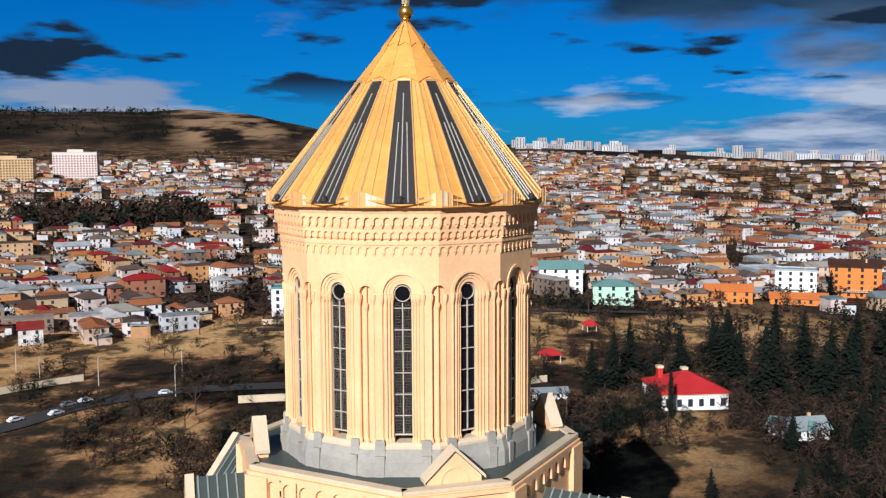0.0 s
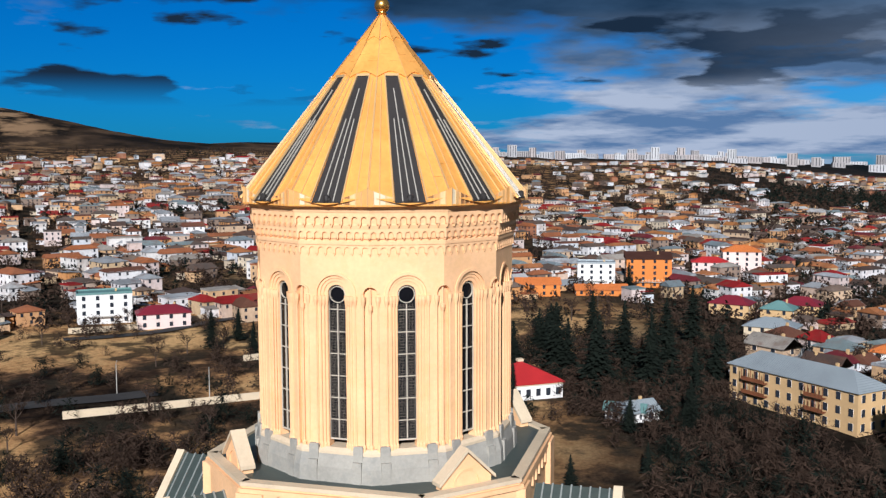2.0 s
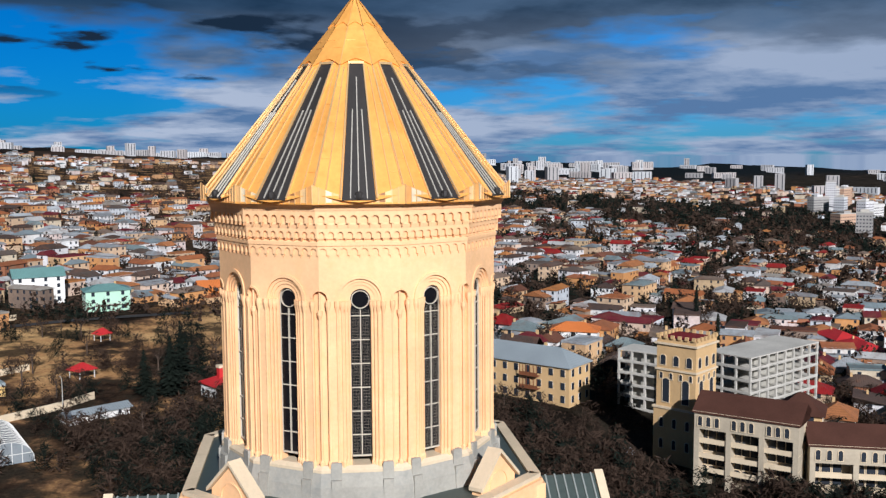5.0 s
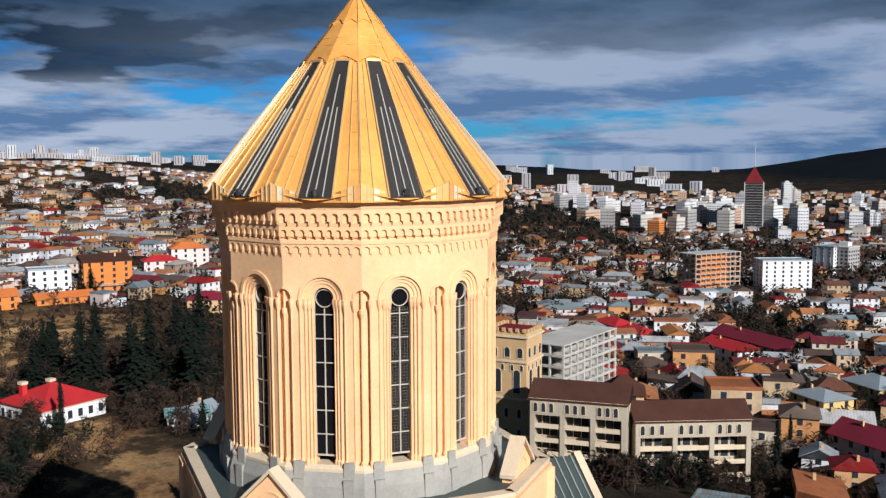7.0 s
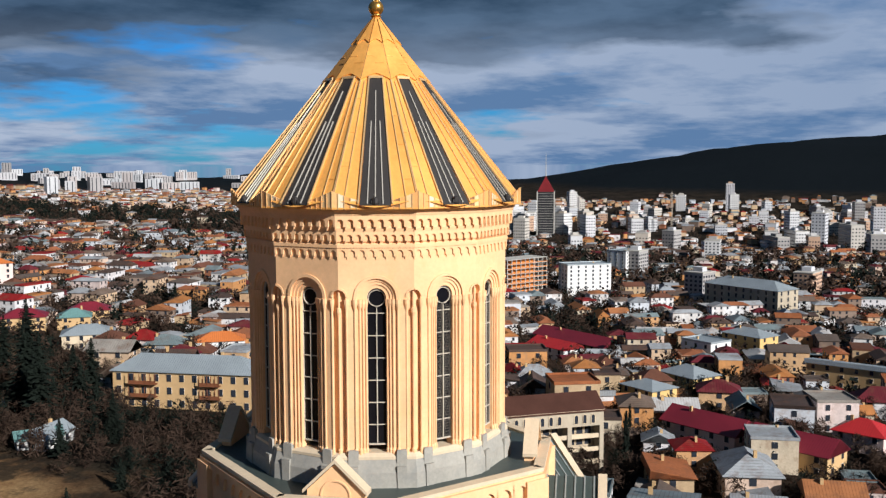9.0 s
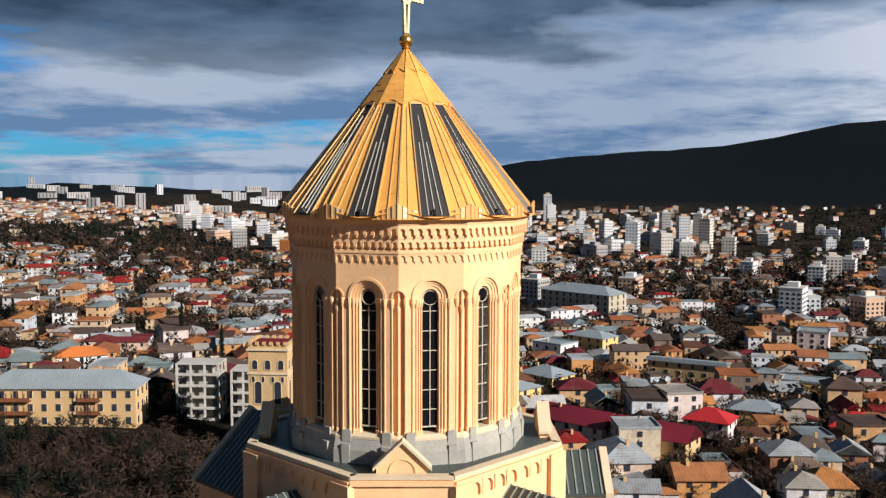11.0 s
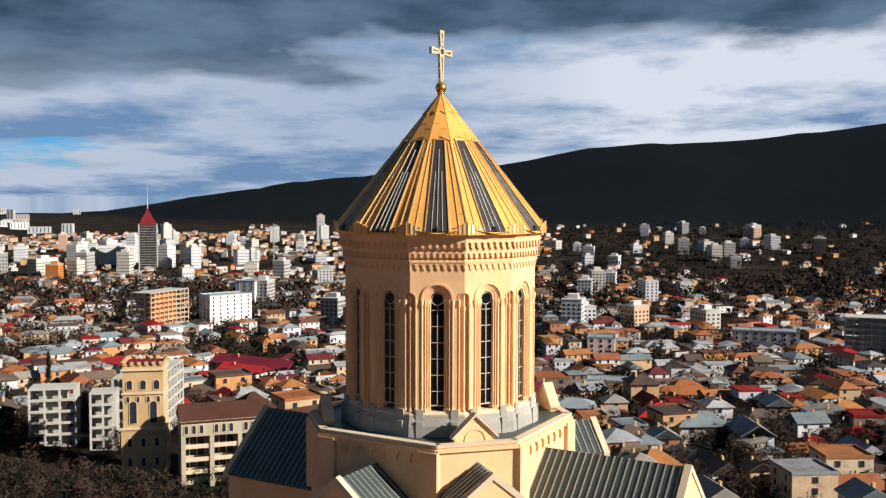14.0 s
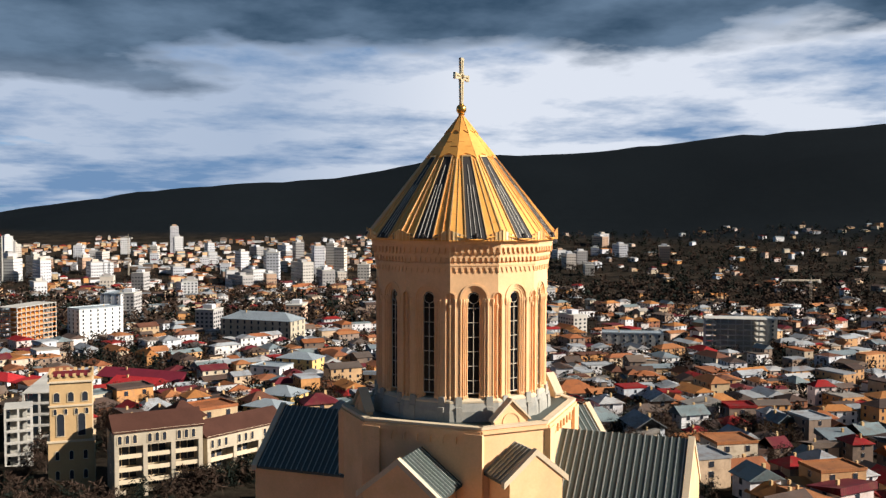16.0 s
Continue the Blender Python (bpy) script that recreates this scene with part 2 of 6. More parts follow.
def ground_material():
    m = bpy.data.materials.new("winter_ground")
    m.use_nodes = True
    n = Nodes(m.node_tree)
    geo = n.add("ShaderNodeNewGeometry")
    where = geo.outputs["Position"]
    near = n.noise(where, 0.022, 7.0, 0.66)
    mid = n.noise(where, 0.07, 6.0, 0.6)
    fine = n.noise(where, 0.9, 5.0, 0.7)
    sep = n.add("ShaderNodeSeparateXYZ", Vector=where)
    x, y, z = sep.outputs
    # a bank of dry grass runs below the northern quarter
    bank = n.math("SQRT", n.math("ADD", n.math("MULTIPLY", x, x), n.math("MULTIPLY", y, y)))
    bank = n.math("MULTIPLY", n.ramp(n.math("DIVIDE", bank, 1000.0), [(0.262, 0.0), (0.29, 1.0), (0.345, 1.0), (0.37, 0.0)]), 0.10)
    near = n.math("ADD", near, bank)
    dry = n.ramp(near, [(0.41, (0.016, 0.011, 0.008)), (0.47, (0.055, 0.033, 0.020)), (0.51, (0.17, 0.095, 0.048)), (0.555, (0.44, 0.24, 0.10)), (0.66, (0.60, 0.37, 0.16))])
    # dark town ground; cloud shade and shade between houses are put into its colour
    shaded_soil = n.ramp(near, [(0.42, (0.010, 0.008, 0.006)), (0.56, (0.032, 0.024, 0.017)), (0.72, (0.09, 0.066, 0.045))])
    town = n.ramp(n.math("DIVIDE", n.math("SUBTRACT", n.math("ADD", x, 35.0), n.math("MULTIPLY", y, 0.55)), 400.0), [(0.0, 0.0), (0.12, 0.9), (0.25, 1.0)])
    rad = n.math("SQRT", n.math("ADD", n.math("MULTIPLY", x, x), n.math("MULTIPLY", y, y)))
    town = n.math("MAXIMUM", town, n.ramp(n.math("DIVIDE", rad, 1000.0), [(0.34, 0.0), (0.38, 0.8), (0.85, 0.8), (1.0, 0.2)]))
    grass = n.mix(town, dry, shaded_soil)
    scrub = n.mix(n.ramp(mid, [(0.48, 0.0), (0.57, 0.88)]), grass, (0.032, 0.026, 0.018))
    tone = n.mix(1.0, scrub, n.ramp(fine, [(0.3, 0.55), (0.7, 1.15)]), "MULTIPLY")
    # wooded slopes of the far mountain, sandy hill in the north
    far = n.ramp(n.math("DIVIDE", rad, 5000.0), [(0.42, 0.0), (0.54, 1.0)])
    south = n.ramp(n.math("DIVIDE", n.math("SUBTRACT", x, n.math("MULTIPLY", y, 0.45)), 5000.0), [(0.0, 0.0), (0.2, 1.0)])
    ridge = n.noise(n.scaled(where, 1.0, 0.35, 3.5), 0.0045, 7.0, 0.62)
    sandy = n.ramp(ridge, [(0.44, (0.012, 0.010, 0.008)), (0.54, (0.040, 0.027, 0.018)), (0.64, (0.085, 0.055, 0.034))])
    # bluish distance haze is put into the colour of the woods
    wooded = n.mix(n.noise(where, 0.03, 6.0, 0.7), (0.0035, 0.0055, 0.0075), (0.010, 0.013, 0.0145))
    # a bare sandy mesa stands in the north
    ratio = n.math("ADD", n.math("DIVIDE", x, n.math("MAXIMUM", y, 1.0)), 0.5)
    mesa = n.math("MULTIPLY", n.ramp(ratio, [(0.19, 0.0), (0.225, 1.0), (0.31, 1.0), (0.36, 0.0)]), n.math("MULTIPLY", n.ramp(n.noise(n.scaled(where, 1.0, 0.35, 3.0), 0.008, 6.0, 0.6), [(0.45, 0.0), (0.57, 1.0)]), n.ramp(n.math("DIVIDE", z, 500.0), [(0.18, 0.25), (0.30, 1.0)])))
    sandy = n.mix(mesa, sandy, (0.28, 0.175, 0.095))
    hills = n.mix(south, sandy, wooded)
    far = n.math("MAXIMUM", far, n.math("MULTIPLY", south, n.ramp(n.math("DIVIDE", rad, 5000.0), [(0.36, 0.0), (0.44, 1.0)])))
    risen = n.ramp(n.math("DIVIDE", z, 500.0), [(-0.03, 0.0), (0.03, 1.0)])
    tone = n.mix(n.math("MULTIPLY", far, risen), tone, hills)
    b = n.add("ShaderNodeBsdfPrincipled", Roughness=0.95)
    b.inputs["Specular IOR Level"].default_value = 0.02
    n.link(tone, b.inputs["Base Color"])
    rise = n.add("ShaderNodeBump", Strength=0.5, Distance=0.6, Height=fine)
    n.link(rise.outputs[0], b.inputs["Normal"])
    n.link(b.outputs[0], n.add("ShaderNodeOutputMaterial").inputs[0])
    return m


GROUND = ground_material()


# ---- mesh helpers ----
def mesh_of(bm, name, mat):
    me = bpy.data.meshes.new(name)
    bm.to_mesh(me)
    bm.free()
    if mat:
        me.materials.append(mat)
    return me


def part(name, bm, mat, parent, label=""):
    """Links a bmesh, or a finished mesh, as one mesh object under a thing or a part."""
    ob = new(name, mesh_of(bm, name, mat) if isinstance(bm, bmesh.types.BMesh) else bm)
    ob.parent = parent
    if label:
        ob["label"] = label
    return ob


def empty(name, m, label, category, group=""):
    ob = new(name)
    ob.matrix_world = m
    return tagged(ob, label, category, group)


def add_box(bm, x0, x1, y0, y1, z0, z1, m=None):
    vs = [bm.verts.new((x, y, z)) for x in (x0, x1) for y in (y0, y1) for z in (z0, z1)]
    for q in ((0, 1, 3, 2), (4, 6, 7, 5), (0, 4, 5, 1), (2, 3, 7, 6), (0, 2, 6, 4), (1, 5, 7, 3)):
        bm.faces.new([vs[i] for i in q])
    if m:
        bmesh.ops.transform(bm, matrix=m, verts=vs)
    return vs


def box(*a):
    bm = bmesh.new()
    add_box(bm, *a)
    return bm


def add_prism(bm, outline, y0, y1, back=1.0):
    """An outline in x and z, given anticlockwise seen from -y, made thick from y0 (front) to y1 (back)."""
    f = [bm.verts.new((x, y0, z)) for x, z in outline]
    b = [bm.verts.new((x * back, y1, z)) for x, z in outline]
    bm.faces.new(f)
    bm.faces.new(b[::-1])
    for i in range(len(f)):
        j = (i + 1) % len(f)
        bm.faces.new((f[j], f[i], b[i], b[j]))
    return f + b


def prism(*a):
    bm = bmesh.new()
    add_prism(bm, *a)
    return bm


def add_lathe(bm, profile, steps=12, turn=0.0, cx=0.0, cy=0.0):
    """Turns a profile of (radius, z) round the upright axis."""
    rings = []
    for r, z in profile:
        rings.append([bm.verts.new((cx + r * math.cos(turn + 2 * math.pi * i / steps), cy + r * math.sin(turn + 2 * math.pi * i / steps), z)) for i in range(steps)])
    for a, b in zip(rings, rings[1:]):
        for i in range(steps):
            j = (i + 1) % steps
            bm.faces.new((a[i], a[j], b[j], b[i]))
    bm.faces.new(rings[0][::-1])
    bm.faces.new(rings[-1])


def lathe(*a):
    bm = bmesh.new()
    add_lathe(bm, *a)
    return bm


def add_bar(bm, a, b, w, h, up=(0, 0, 1)):
    """A square bar from a to b, w wide and h high."""
    a, b = Vector(a), Vector(b)
    way = (b - a).normalized()
    side = way.cross(Vector(up)).normalized()
    top = side.cross(way)
    vs = [bm.verts.new(p + side * (w / 2 * i) + top * (h / 2 * j)) for p in (a, b) for i, j in ((-1, -1), (1, -1), (1, 1), (-1, 1))]
    for q in ((0, 1, 2, 3), (7, 6, 5, 4), (0, 4, 5, 1), (1, 5, 6, 2), (2, 6, 7, 3), (3, 7, 4, 0)):
        bm.faces.new([vs[i] for i in q])


def bar(*a):
    bm = bmesh.new()
    add_bar(bm, *a)
    return bm


def arc(cx, cz, r, a0, a1, steps=12):
    return [(cx + r * math.cos(radians(a0 + (a1 - a0) * i / steps)), cz + r * math.sin(radians(a0 + (a1 - a0) * i / steps))) for i in range(steps + 1)]


# ---- ground ----
BEARINGS = [-90, -30, -14, 0, 25, 45, 65, 85, 105, 125, 180, 230, 270]
REACHES = [0, 100, 200, 450, 700, 1300, 1900, 2500, 3300, 4400, 4900]
HEIGHTS = [
    [0, 0, 2, 8, 16, 30, 45, 80, 170, 300, 300],
    [0, 2, 6, 14, 28, 60, 85, 120, 250, 305, 300],
    [0, 2, 7, 15, 29, 62, 88, 120, 235, 305, 300],
    [0, 2, 7, 16, 30, 65, 92, 112, 135, 160, 150],
    [0, 2, 6, 12, 18, 35, 52, 64, 75, 84, 80],
    [0, 1, 4, 4, 2, 0, 5, 12, 22, 40, 40],
    [0, 0, 0, -11, -22, -34, -30, -20, -10, 0, 0],
    [0, -2, -5, -14, -24, -34, -25, 0, 90, 196, 190],
    [0, -3, -8, -16, -26, -30, -15, 25, 185, 352, 345],
    [0, -3, -8, -16, -24, -25, 5, 60, 270, 440, 435],
    [0, -2, -6, -10, -10, 0, 20, 60, 160, 260, 260],
    [0, -2, -4, -4, 0, 10, 30, 60, 120, 200, 200],
    [0, 0, 2, 8, 16, 30, 45, 80, 170, 300, 300],
]


def height(x, y):
    r = math.hypot(x, y)
    a = math.degrees(math.atan2(x, y))
    if a < -90:
        a += 360
    i = max(k for k in range(len(BEARINGS) - 1) if BEARINGS[k] <= a)
    j = max(k for k in range(len(REACHES) - 1) if REACHES[k] <= min(r, 4899))
    u = (a - BEARINGS[i]) / (BEARINGS[i + 1] - BEARINGS[i])
    u = u * u * (3 - 2 * u)
    v = (min(r, 4900) - REACHES[j]) / (REACHES[j + 1] - REACHES[j])
    low = HEIGHTS[i][j] * (1 - v) + HEIGHTS[i][j + 1] * v
    high = HEIGHTS[i + 1][j] * (1 - v) + HEIGHTS[i + 1][j + 1] * v
    z = low * (1 - u) + high * u
    rough = 1.2 * noise.noise((x / 60, y / 60, 0)) * min(1, r / 150)
    if r > 1600:
        rough += (r - 1600) / 2800 * 26 * noise.fractal((x / 700, y / 700, 3), 0.8, 2.0, 5)
    return z + rough


def build_ground():
    bm = bmesh.new()
    reach = [0.0] + [30 * 1.062 ** k for k in range(86)]
    reach = [r for r in reach if r < 4850]
    spokes = 300
    rings = []
    for r in reach[1:]:
        rings.append([bm.verts.new((r * math.sin(2 * math.pi * k / spokes), r * math.cos(2 * math.pi * k / spokes),
                                    height(r * math.sin(2 * math.pi * k / spokes), r * math.cos(2 * math.pi * k / spokes)))) for k in range(spokes)])
    mid = bm.verts.new((0, 0, 0))
    for k in range(spokes):
        bm.faces.new((mid, rings[0][(k + 1) % spokes], rings[0][k]))
    for a, b in zip(rings, rings[1:]):
        for k in range(spokes):
            j = (k + 1) % spokes
            bm.faces.new((a[k], a[j], b[j], b[k]))
    for f in bm.faces:
        f.smooth = True
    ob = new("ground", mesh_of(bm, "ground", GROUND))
    tagged(ob, "brown winter ground with dry grass and wooded hills", "ground", kind="structure")


build_ground()

# ---- cathedral: the drum with its tent roof ----
TOP = 72.0      # heights of the drum are counted from here
AP = 11.46      # distance of the wall faces from the axis
HALF = AP * math.tan(radians(15))
cathedral = empty("cathedral", pose(0, 0, 0), "ochre stone cathedral with a twelve-sided drum and a gilded tent roof", "church")


def sides(name, me, label="", count=12, first=0):
    """The same mesh on each of the drum's sides."""
    made = []
    for k in range(first, first + count):
        ob = part(name, me, None, cathedral, label)
        ob.matrix_world = pose(0, 0, TOP, 0, 0, -30 * k)
        made.append(ob)
    return made


def arch_shape(w, foot, spring, steps=14):
    return [(-w, foot), (w, foot)] + arc(0, spring, w, 0, 180, steps)


def arch_ring(bm, wo, wi, foot, spring, y0, y1):
    """A frame in the form of an arch, open at the foot."""
    outline = [(-wo, foot), (-wi, foot)] + arc(0, spring, wi, 180, 0, 14) + [(wi, foot), (wo, foot)] + arc(0, spring, wo, 0, 180, 14)
    add_prism(bm, outline[:-1] if outline[-1] == outline[0] else outline, y0, y1)


SPRING, SILL, FOOT = -3.65, -15.9, -16.7
NICHE = 0.58


def build_drum():
    # face plate with the arch of the window and half a niche at either corner
    e = HALF
    outline = [(-e + NICHE, FOOT), (-1.6, FOOT)] + arc(0, SPRING, 1.6, 180, 0, 16) + [(1.6, FOOT), (e - NICHE, FOOT)]
    outline += arc(e, -3.55, NICHE, 180, 90, 8) + [(e, 3.6), (-e, 3.6)] + arc(-e, -3.55, NICHE, 90, 0, 8)
    sides("drum_wall", mesh_of(prism(outline, -AP, -AP + 0.34, (AP - 0.34) / AP), "drum_wall", STONE))
    # back wall behind niches with the opening of the window
    b = HALF * (AP - 0.34) / AP
    bm = bmesh.new()
    outline = [(-b, FOOT), (-0.78, FOOT), (-0.78, SILL)] + [(-0.78, SPRING)] + arc(0, SPRING, 0.78, 180, 0, 14)[1:-1] + [(0.78, SPRING), (0.78, SILL), (0.78, FOOT), (b, FOOT), (b, 3.6), (-b, 3.6)]
    add_prism(bm, outline, -AP + 0.34, -AP + 1.1, (AP - 1.1) / (AP - 0.34))
    sides("niche_wall", mesh_of(bm, "niche_wall", STONE))
    # stepped orders round the window
    for wo, wi, d in ((1.6, 1.36, 0.08), (1.36, 1.1, 0.18), (1.1, 0.78, 0.28)):
        bm = bmesh.new()
        arch_ring(bm, wo, wi, FOOT, SPRING, -AP + d, -AP + 0.341)
        sides("archivolt", mesh_of(bm, "archivolt", STONE))
    bm = bmesh.new()
    arch_ring(bm, 1.86, 1.6, SPRING - 0.25, SPRING, -AP - 0.10, -AP + 0.02)
    sides("hood_mould", mesh_of(bm, "hood_mould", STONE))
    # slim shafts with capitals and bases
    for x, d, r in ((1.36, 0.07, 0.085), (1.1, 0.17, 0.085), (0.86, 0.26, 0.07), (1.74, -0.03, 0.09), (e - NICHE - 0.06, 0.02, 0.085)):
        bm = bmesh.new()
        add_lathe(bm, [(r * 2.0, FOOT), (r * 2.0, FOOT + 0.5), (r * 1.2, FOOT + 0.65), (r, FOOT + 0.7), (r, SPRING - 1.0), (r * 1.2, SPRING - 0.95), (r * 2.5, SPRING - 0.45), (r * 2.5, SPRING - 0.1)], 8)
        me = mesh_of(bm, "shaft", STONE)
        for s in (-1, 1):
            for ob in sides("shaft", me):
                ob.matrix_world = ob.matrix_world @ pose(s * x, -AP + d, 0)
    # raised rim of each corner niche
    for s in (-1, 1):
        loop = arc(s * e, -3.55, NICHE + 0.16, 90, 180 if s > 0 else 0, 8) + arc(s * e, -3.55, NICHE, 180 if s > 0 else 0, 90, 8)
        bm = prism(loop if s > 0 else loop[::-1], -AP - 0.07, -AP + 0.05)
        bmesh.ops.recalc_face_normals(bm, faces=bm.faces)
        sides("niche_rim", mesh_of(bm, "niche_rim", STONE))
    # upright joint in the niche's corner
    sides_me = mesh_of(lathe([(0.2, FOOT), (0.2, FOOT + 0.5), (0.1, FOOT + 0.65), (0.1, SPRING - 1.5), (0.21, SPRING - 1.15), (0.21, SPRING - 0.85), (0.1, SPRING - 0.8), (0.09, -3.1)], 8), "corner_roll", STONE)
    for ob in sides("corner_roll", sides_me):
        ob.matrix_world = ob.matrix_world @ pose(b, -AP + 0.20, 0)
    # windows
    for k in range(12):
        win = new("window")
        win.parent = cathedral
        win.matrix_world = pose(0, 0, TOP, 0, 0, -30 * k)
        tagged(win, "tall arched window with a round light on top")
        WINDOWS.append(win)


WINDOWS = []


def build_windows():
    pane = mesh_of(prism(arch_shape(0.80, SILL, SPRING), -AP + 0.58, -AP + 0.64), "pane", GLASS)
    frame_bm = bmesh.new()
    arch_ring(frame_bm, 0.80, 0.745, SILL, SPRING, -AP + 0.46, -AP + 0.58)
    add_box(frame_bm, -0.8, 0.8, -AP + 0.46, -AP + 0.58, SILL, SILL + 0.12)
    rim = mesh_of(frame_bm, "frame", LEAD)
    upright = mesh_of(box(-0.038, 0.038, -AP + 0.44, -AP + 0.57, SILL + 0.1, SPRING - 0.85), "mullion", LEAD)
    cross_bar = mesh_of(box(-0.72, 0.72, -AP + 0.45, -AP + 0.57, -0.032, 0.032), "glazing_bar", LEAD)
    bm = bmesh.new()
    ring_o, ring_i = arc(0, SPRING - 0.06, 0.70, 0, 360, 24)[:-1], arc(0, SPRING - 0.06, 0.64, 0, 360, 24)[:-1]
    fo = [bm.verts.new((x, -AP + 0.45, z)) for x, z in ring_o]
    fi = [bm.verts.new((x, -AP + 0.45, z)) for x, z in ring_i]
    bo = [bm.verts.new((x, -AP + 0.57, z)) for x, z in ring_o]
    bi = [bm.verts.new((x, -AP + 0.57, z)) for x, z in ring_i]
    for i in range(24):
        j = (i + 1) % 24
        bm.faces.new((fo[i], fo[j], fi[j], fi[i]))
        bm.faces.new((fi[i], fi[j], bi[j], bi[i]))
        bm.faces.new((fo[j], fo[i], bo[i], bo[j]))
    rose = mesh_of(bm, "rosette", LEAD)
    bm = bmesh.new()
    for i in range(-5, 6):
        if i:
            add_box(bm, i * 0.125 - 0.007, i * 0.125 + 0.007, -AP + 0.50, -AP + 0.52, SILL + 0.1, SPRING - 0.8)
    for i in range(46):
        z = SILL + 0.3 + i * 0.242
        add_box(bm, -0.7, 0.7, -AP + 0.50, -AP + 0.52, z - 0.007, z + 0.007)
    grille = mesh_of(bm, "grille", DIM_LEAD)
    for k, win in enumerate(WINDOWS):
        part("pane", pane, None, win)
        part("frame", rim, None, win)
        part("mullion", upright, None, win)
        part("rosette", rose, None, win)
        if k in (0, 1):
            part("grille", grille, None, win)
        for i in range(6):
            ob = part("glazing_bar", cross_bar, None, win)
            ob.matrix_basis = pose(0, 0, SILL + 1.85 * (i + 1) - 0.15)


def build_cornice():
    turn = radians(15)
    c15 = math.cos(turn)

    def ring(name, profile, mat):
        part(name, lathe([(r / c15, z) for r, z in profile], 12, turn), mat, cathedral).matrix_world = pose(0, 0, TOP)

    ring("frieze", [(AP - 0.3, 0.45), (AP + 0.20, 0.45), (AP + 0.20, 0.72), (AP + 0.1, 0.8), (AP - 0.3, 0.8)], STONE)
    ring("cornice_band", [(AP - 0.3, 1.75), (AP + 0.34, 1.75), (AP + 0.40, 2.05), (AP + 0.36, 2.2), (AP - 0.3, 2.2)], STONE)
    ring("cornice", [(AP - 0.3, 3.1), (AP + 0.66, 3.1), (AP + 0.74, 3.35), (AP + 0.92, 3.55), (AP + 0.92, 3.75), (AP - 0.3, 3.75)], STONE)

    ring("cornice_back", [(AP - 0.3, 2.15), (AP + 0.36, 2.15), (AP + 0.42, 3.12), (AP - 0.3, 3.12)], STONE)
    ring("corbel_back", [(AP - 0.3, 0.95), (AP + 0.12, 0.95), (AP + 0.2, 1.77), (AP - 0.3, 1.77)], STONE)

    def arcs(name, count, y, depth, top, drop, span):
        """A row of small round arches on corbels."""
        half = (-y) * math.tan(turn)
        step = 2 * half / count
        bm = bmesh.new()
        r = step * span / 2
        outline = [(-step / 2, top)]
        outline += [(-step / 2, top - drop), (-r, top - drop)] + arc(0, top - drop * 0.62, r, 180, 0, 8) + [(r, top - drop), (step / 2, top - drop), (step / 2, top)]
        add_prism(bm, outline, y, y + depth)
        add_prism(bm, [(-step / 2, top - drop * 1.3), (-r - (step / 2 - r) * 0.1, top - drop * 1.0), (-step / 2, top - drop)], y + 0.03, y + depth)
        me = mesh_of(bm, name, STONE)
        for k in range(12):
            for i in range(count):
                ob = part(name, me, None, cathedral)
                ob.matrix_world = pose(0, 0, TOP, 0, 0, -30 * k) @ pose(-half + step * (i + 0.5), 0, 0)

    arcs("small_arch", 8, -AP - 0.13, 0.2, 0.46, 0.72, 0.66)
    arcs("corbel_arch", 9, -AP - 0.34, 0.40, 1.76, 0.72, 0.60)
    arcs("cornice_arch", 8, -AP - 0.62, 0.70, 3.11, 0.95, 0.62)
    # white splayed feet and the grey plinth
    ring("sill_course", [(AP - 0.5, -16.95), (AP + 0.24, -16.95), (AP + 0.24, -16.72), (AP - 0.05, -16.45), (AP - 0.5, -16.45)], PALE_STONE)
    ring("plinth", [(AP - 0.5, -19.6), (AP + 0.55, -19.6), (AP + 0.5, -18.0), (AP + 0.2, -16.94), (AP - 0.5, -16.94)], GREY_STONE)
    bm = bmesh.new()
    add_prism(bm, [(-0.42, -17.45), (0.42, -17.45), (0.42, -16.3), (0.36, -16.15), (-0.36, -16.15), (-0.42, -16.3)], -AP - 0.33, -AP + 0.1)
    add_prism(bm, [(-0.36, -19.5), (0.36, -19.5), (0.40, -17.44), (-0.40, -17.44)], -AP - 0.62, -AP + 0.1)
    foot = mesh_of(bm, "pilaster_foot", GREY_STONE)
    for s in (-1, 1):
        for ob in sides("pilaster_foot", foot):
            ob.matrix_world = ob.matrix_world @ pose(s * 1.98, 0, 0)


APEX, EAVE_Z, EAVE = 20.5, 4.35, 12.66


def cone_point(r, u, lift=0.0):
    """A point on the front side of the roof: r from the axis, u across from -1 to 1."""
    z = APEX - (APEX - EAVE_Z) * r / EAVE
    return Vector((u * r * math.tan(radians(15)), -r - lift * 0.787, z + lift * 0.617))


def cone_sheet(r_top, low, lift, steps=10):
    """A roof panel whose lower edge follows low(u), as a thin sheet with an edge."""
    bm = bmesh.new()
    us = [-1 + 2 * i / steps for i in range(steps + 1)]
    top = [bm.verts.new(cone_point(r_top, u, lift)) for u in us]
    bot = [bm.verts.new(cone_point(low(u), u, lift)) for u in us]
    rim = [bm.verts.new(cone_point(low(u), u, 0.0)) for u in us]
    for i in range(steps):
        bm.faces.new((bot[i], bot[i + 1], top[i + 1], top[i]))
        bm.faces.new((rim[i], rim[i + 1], bot[i + 1], bot[i]))
    return bm


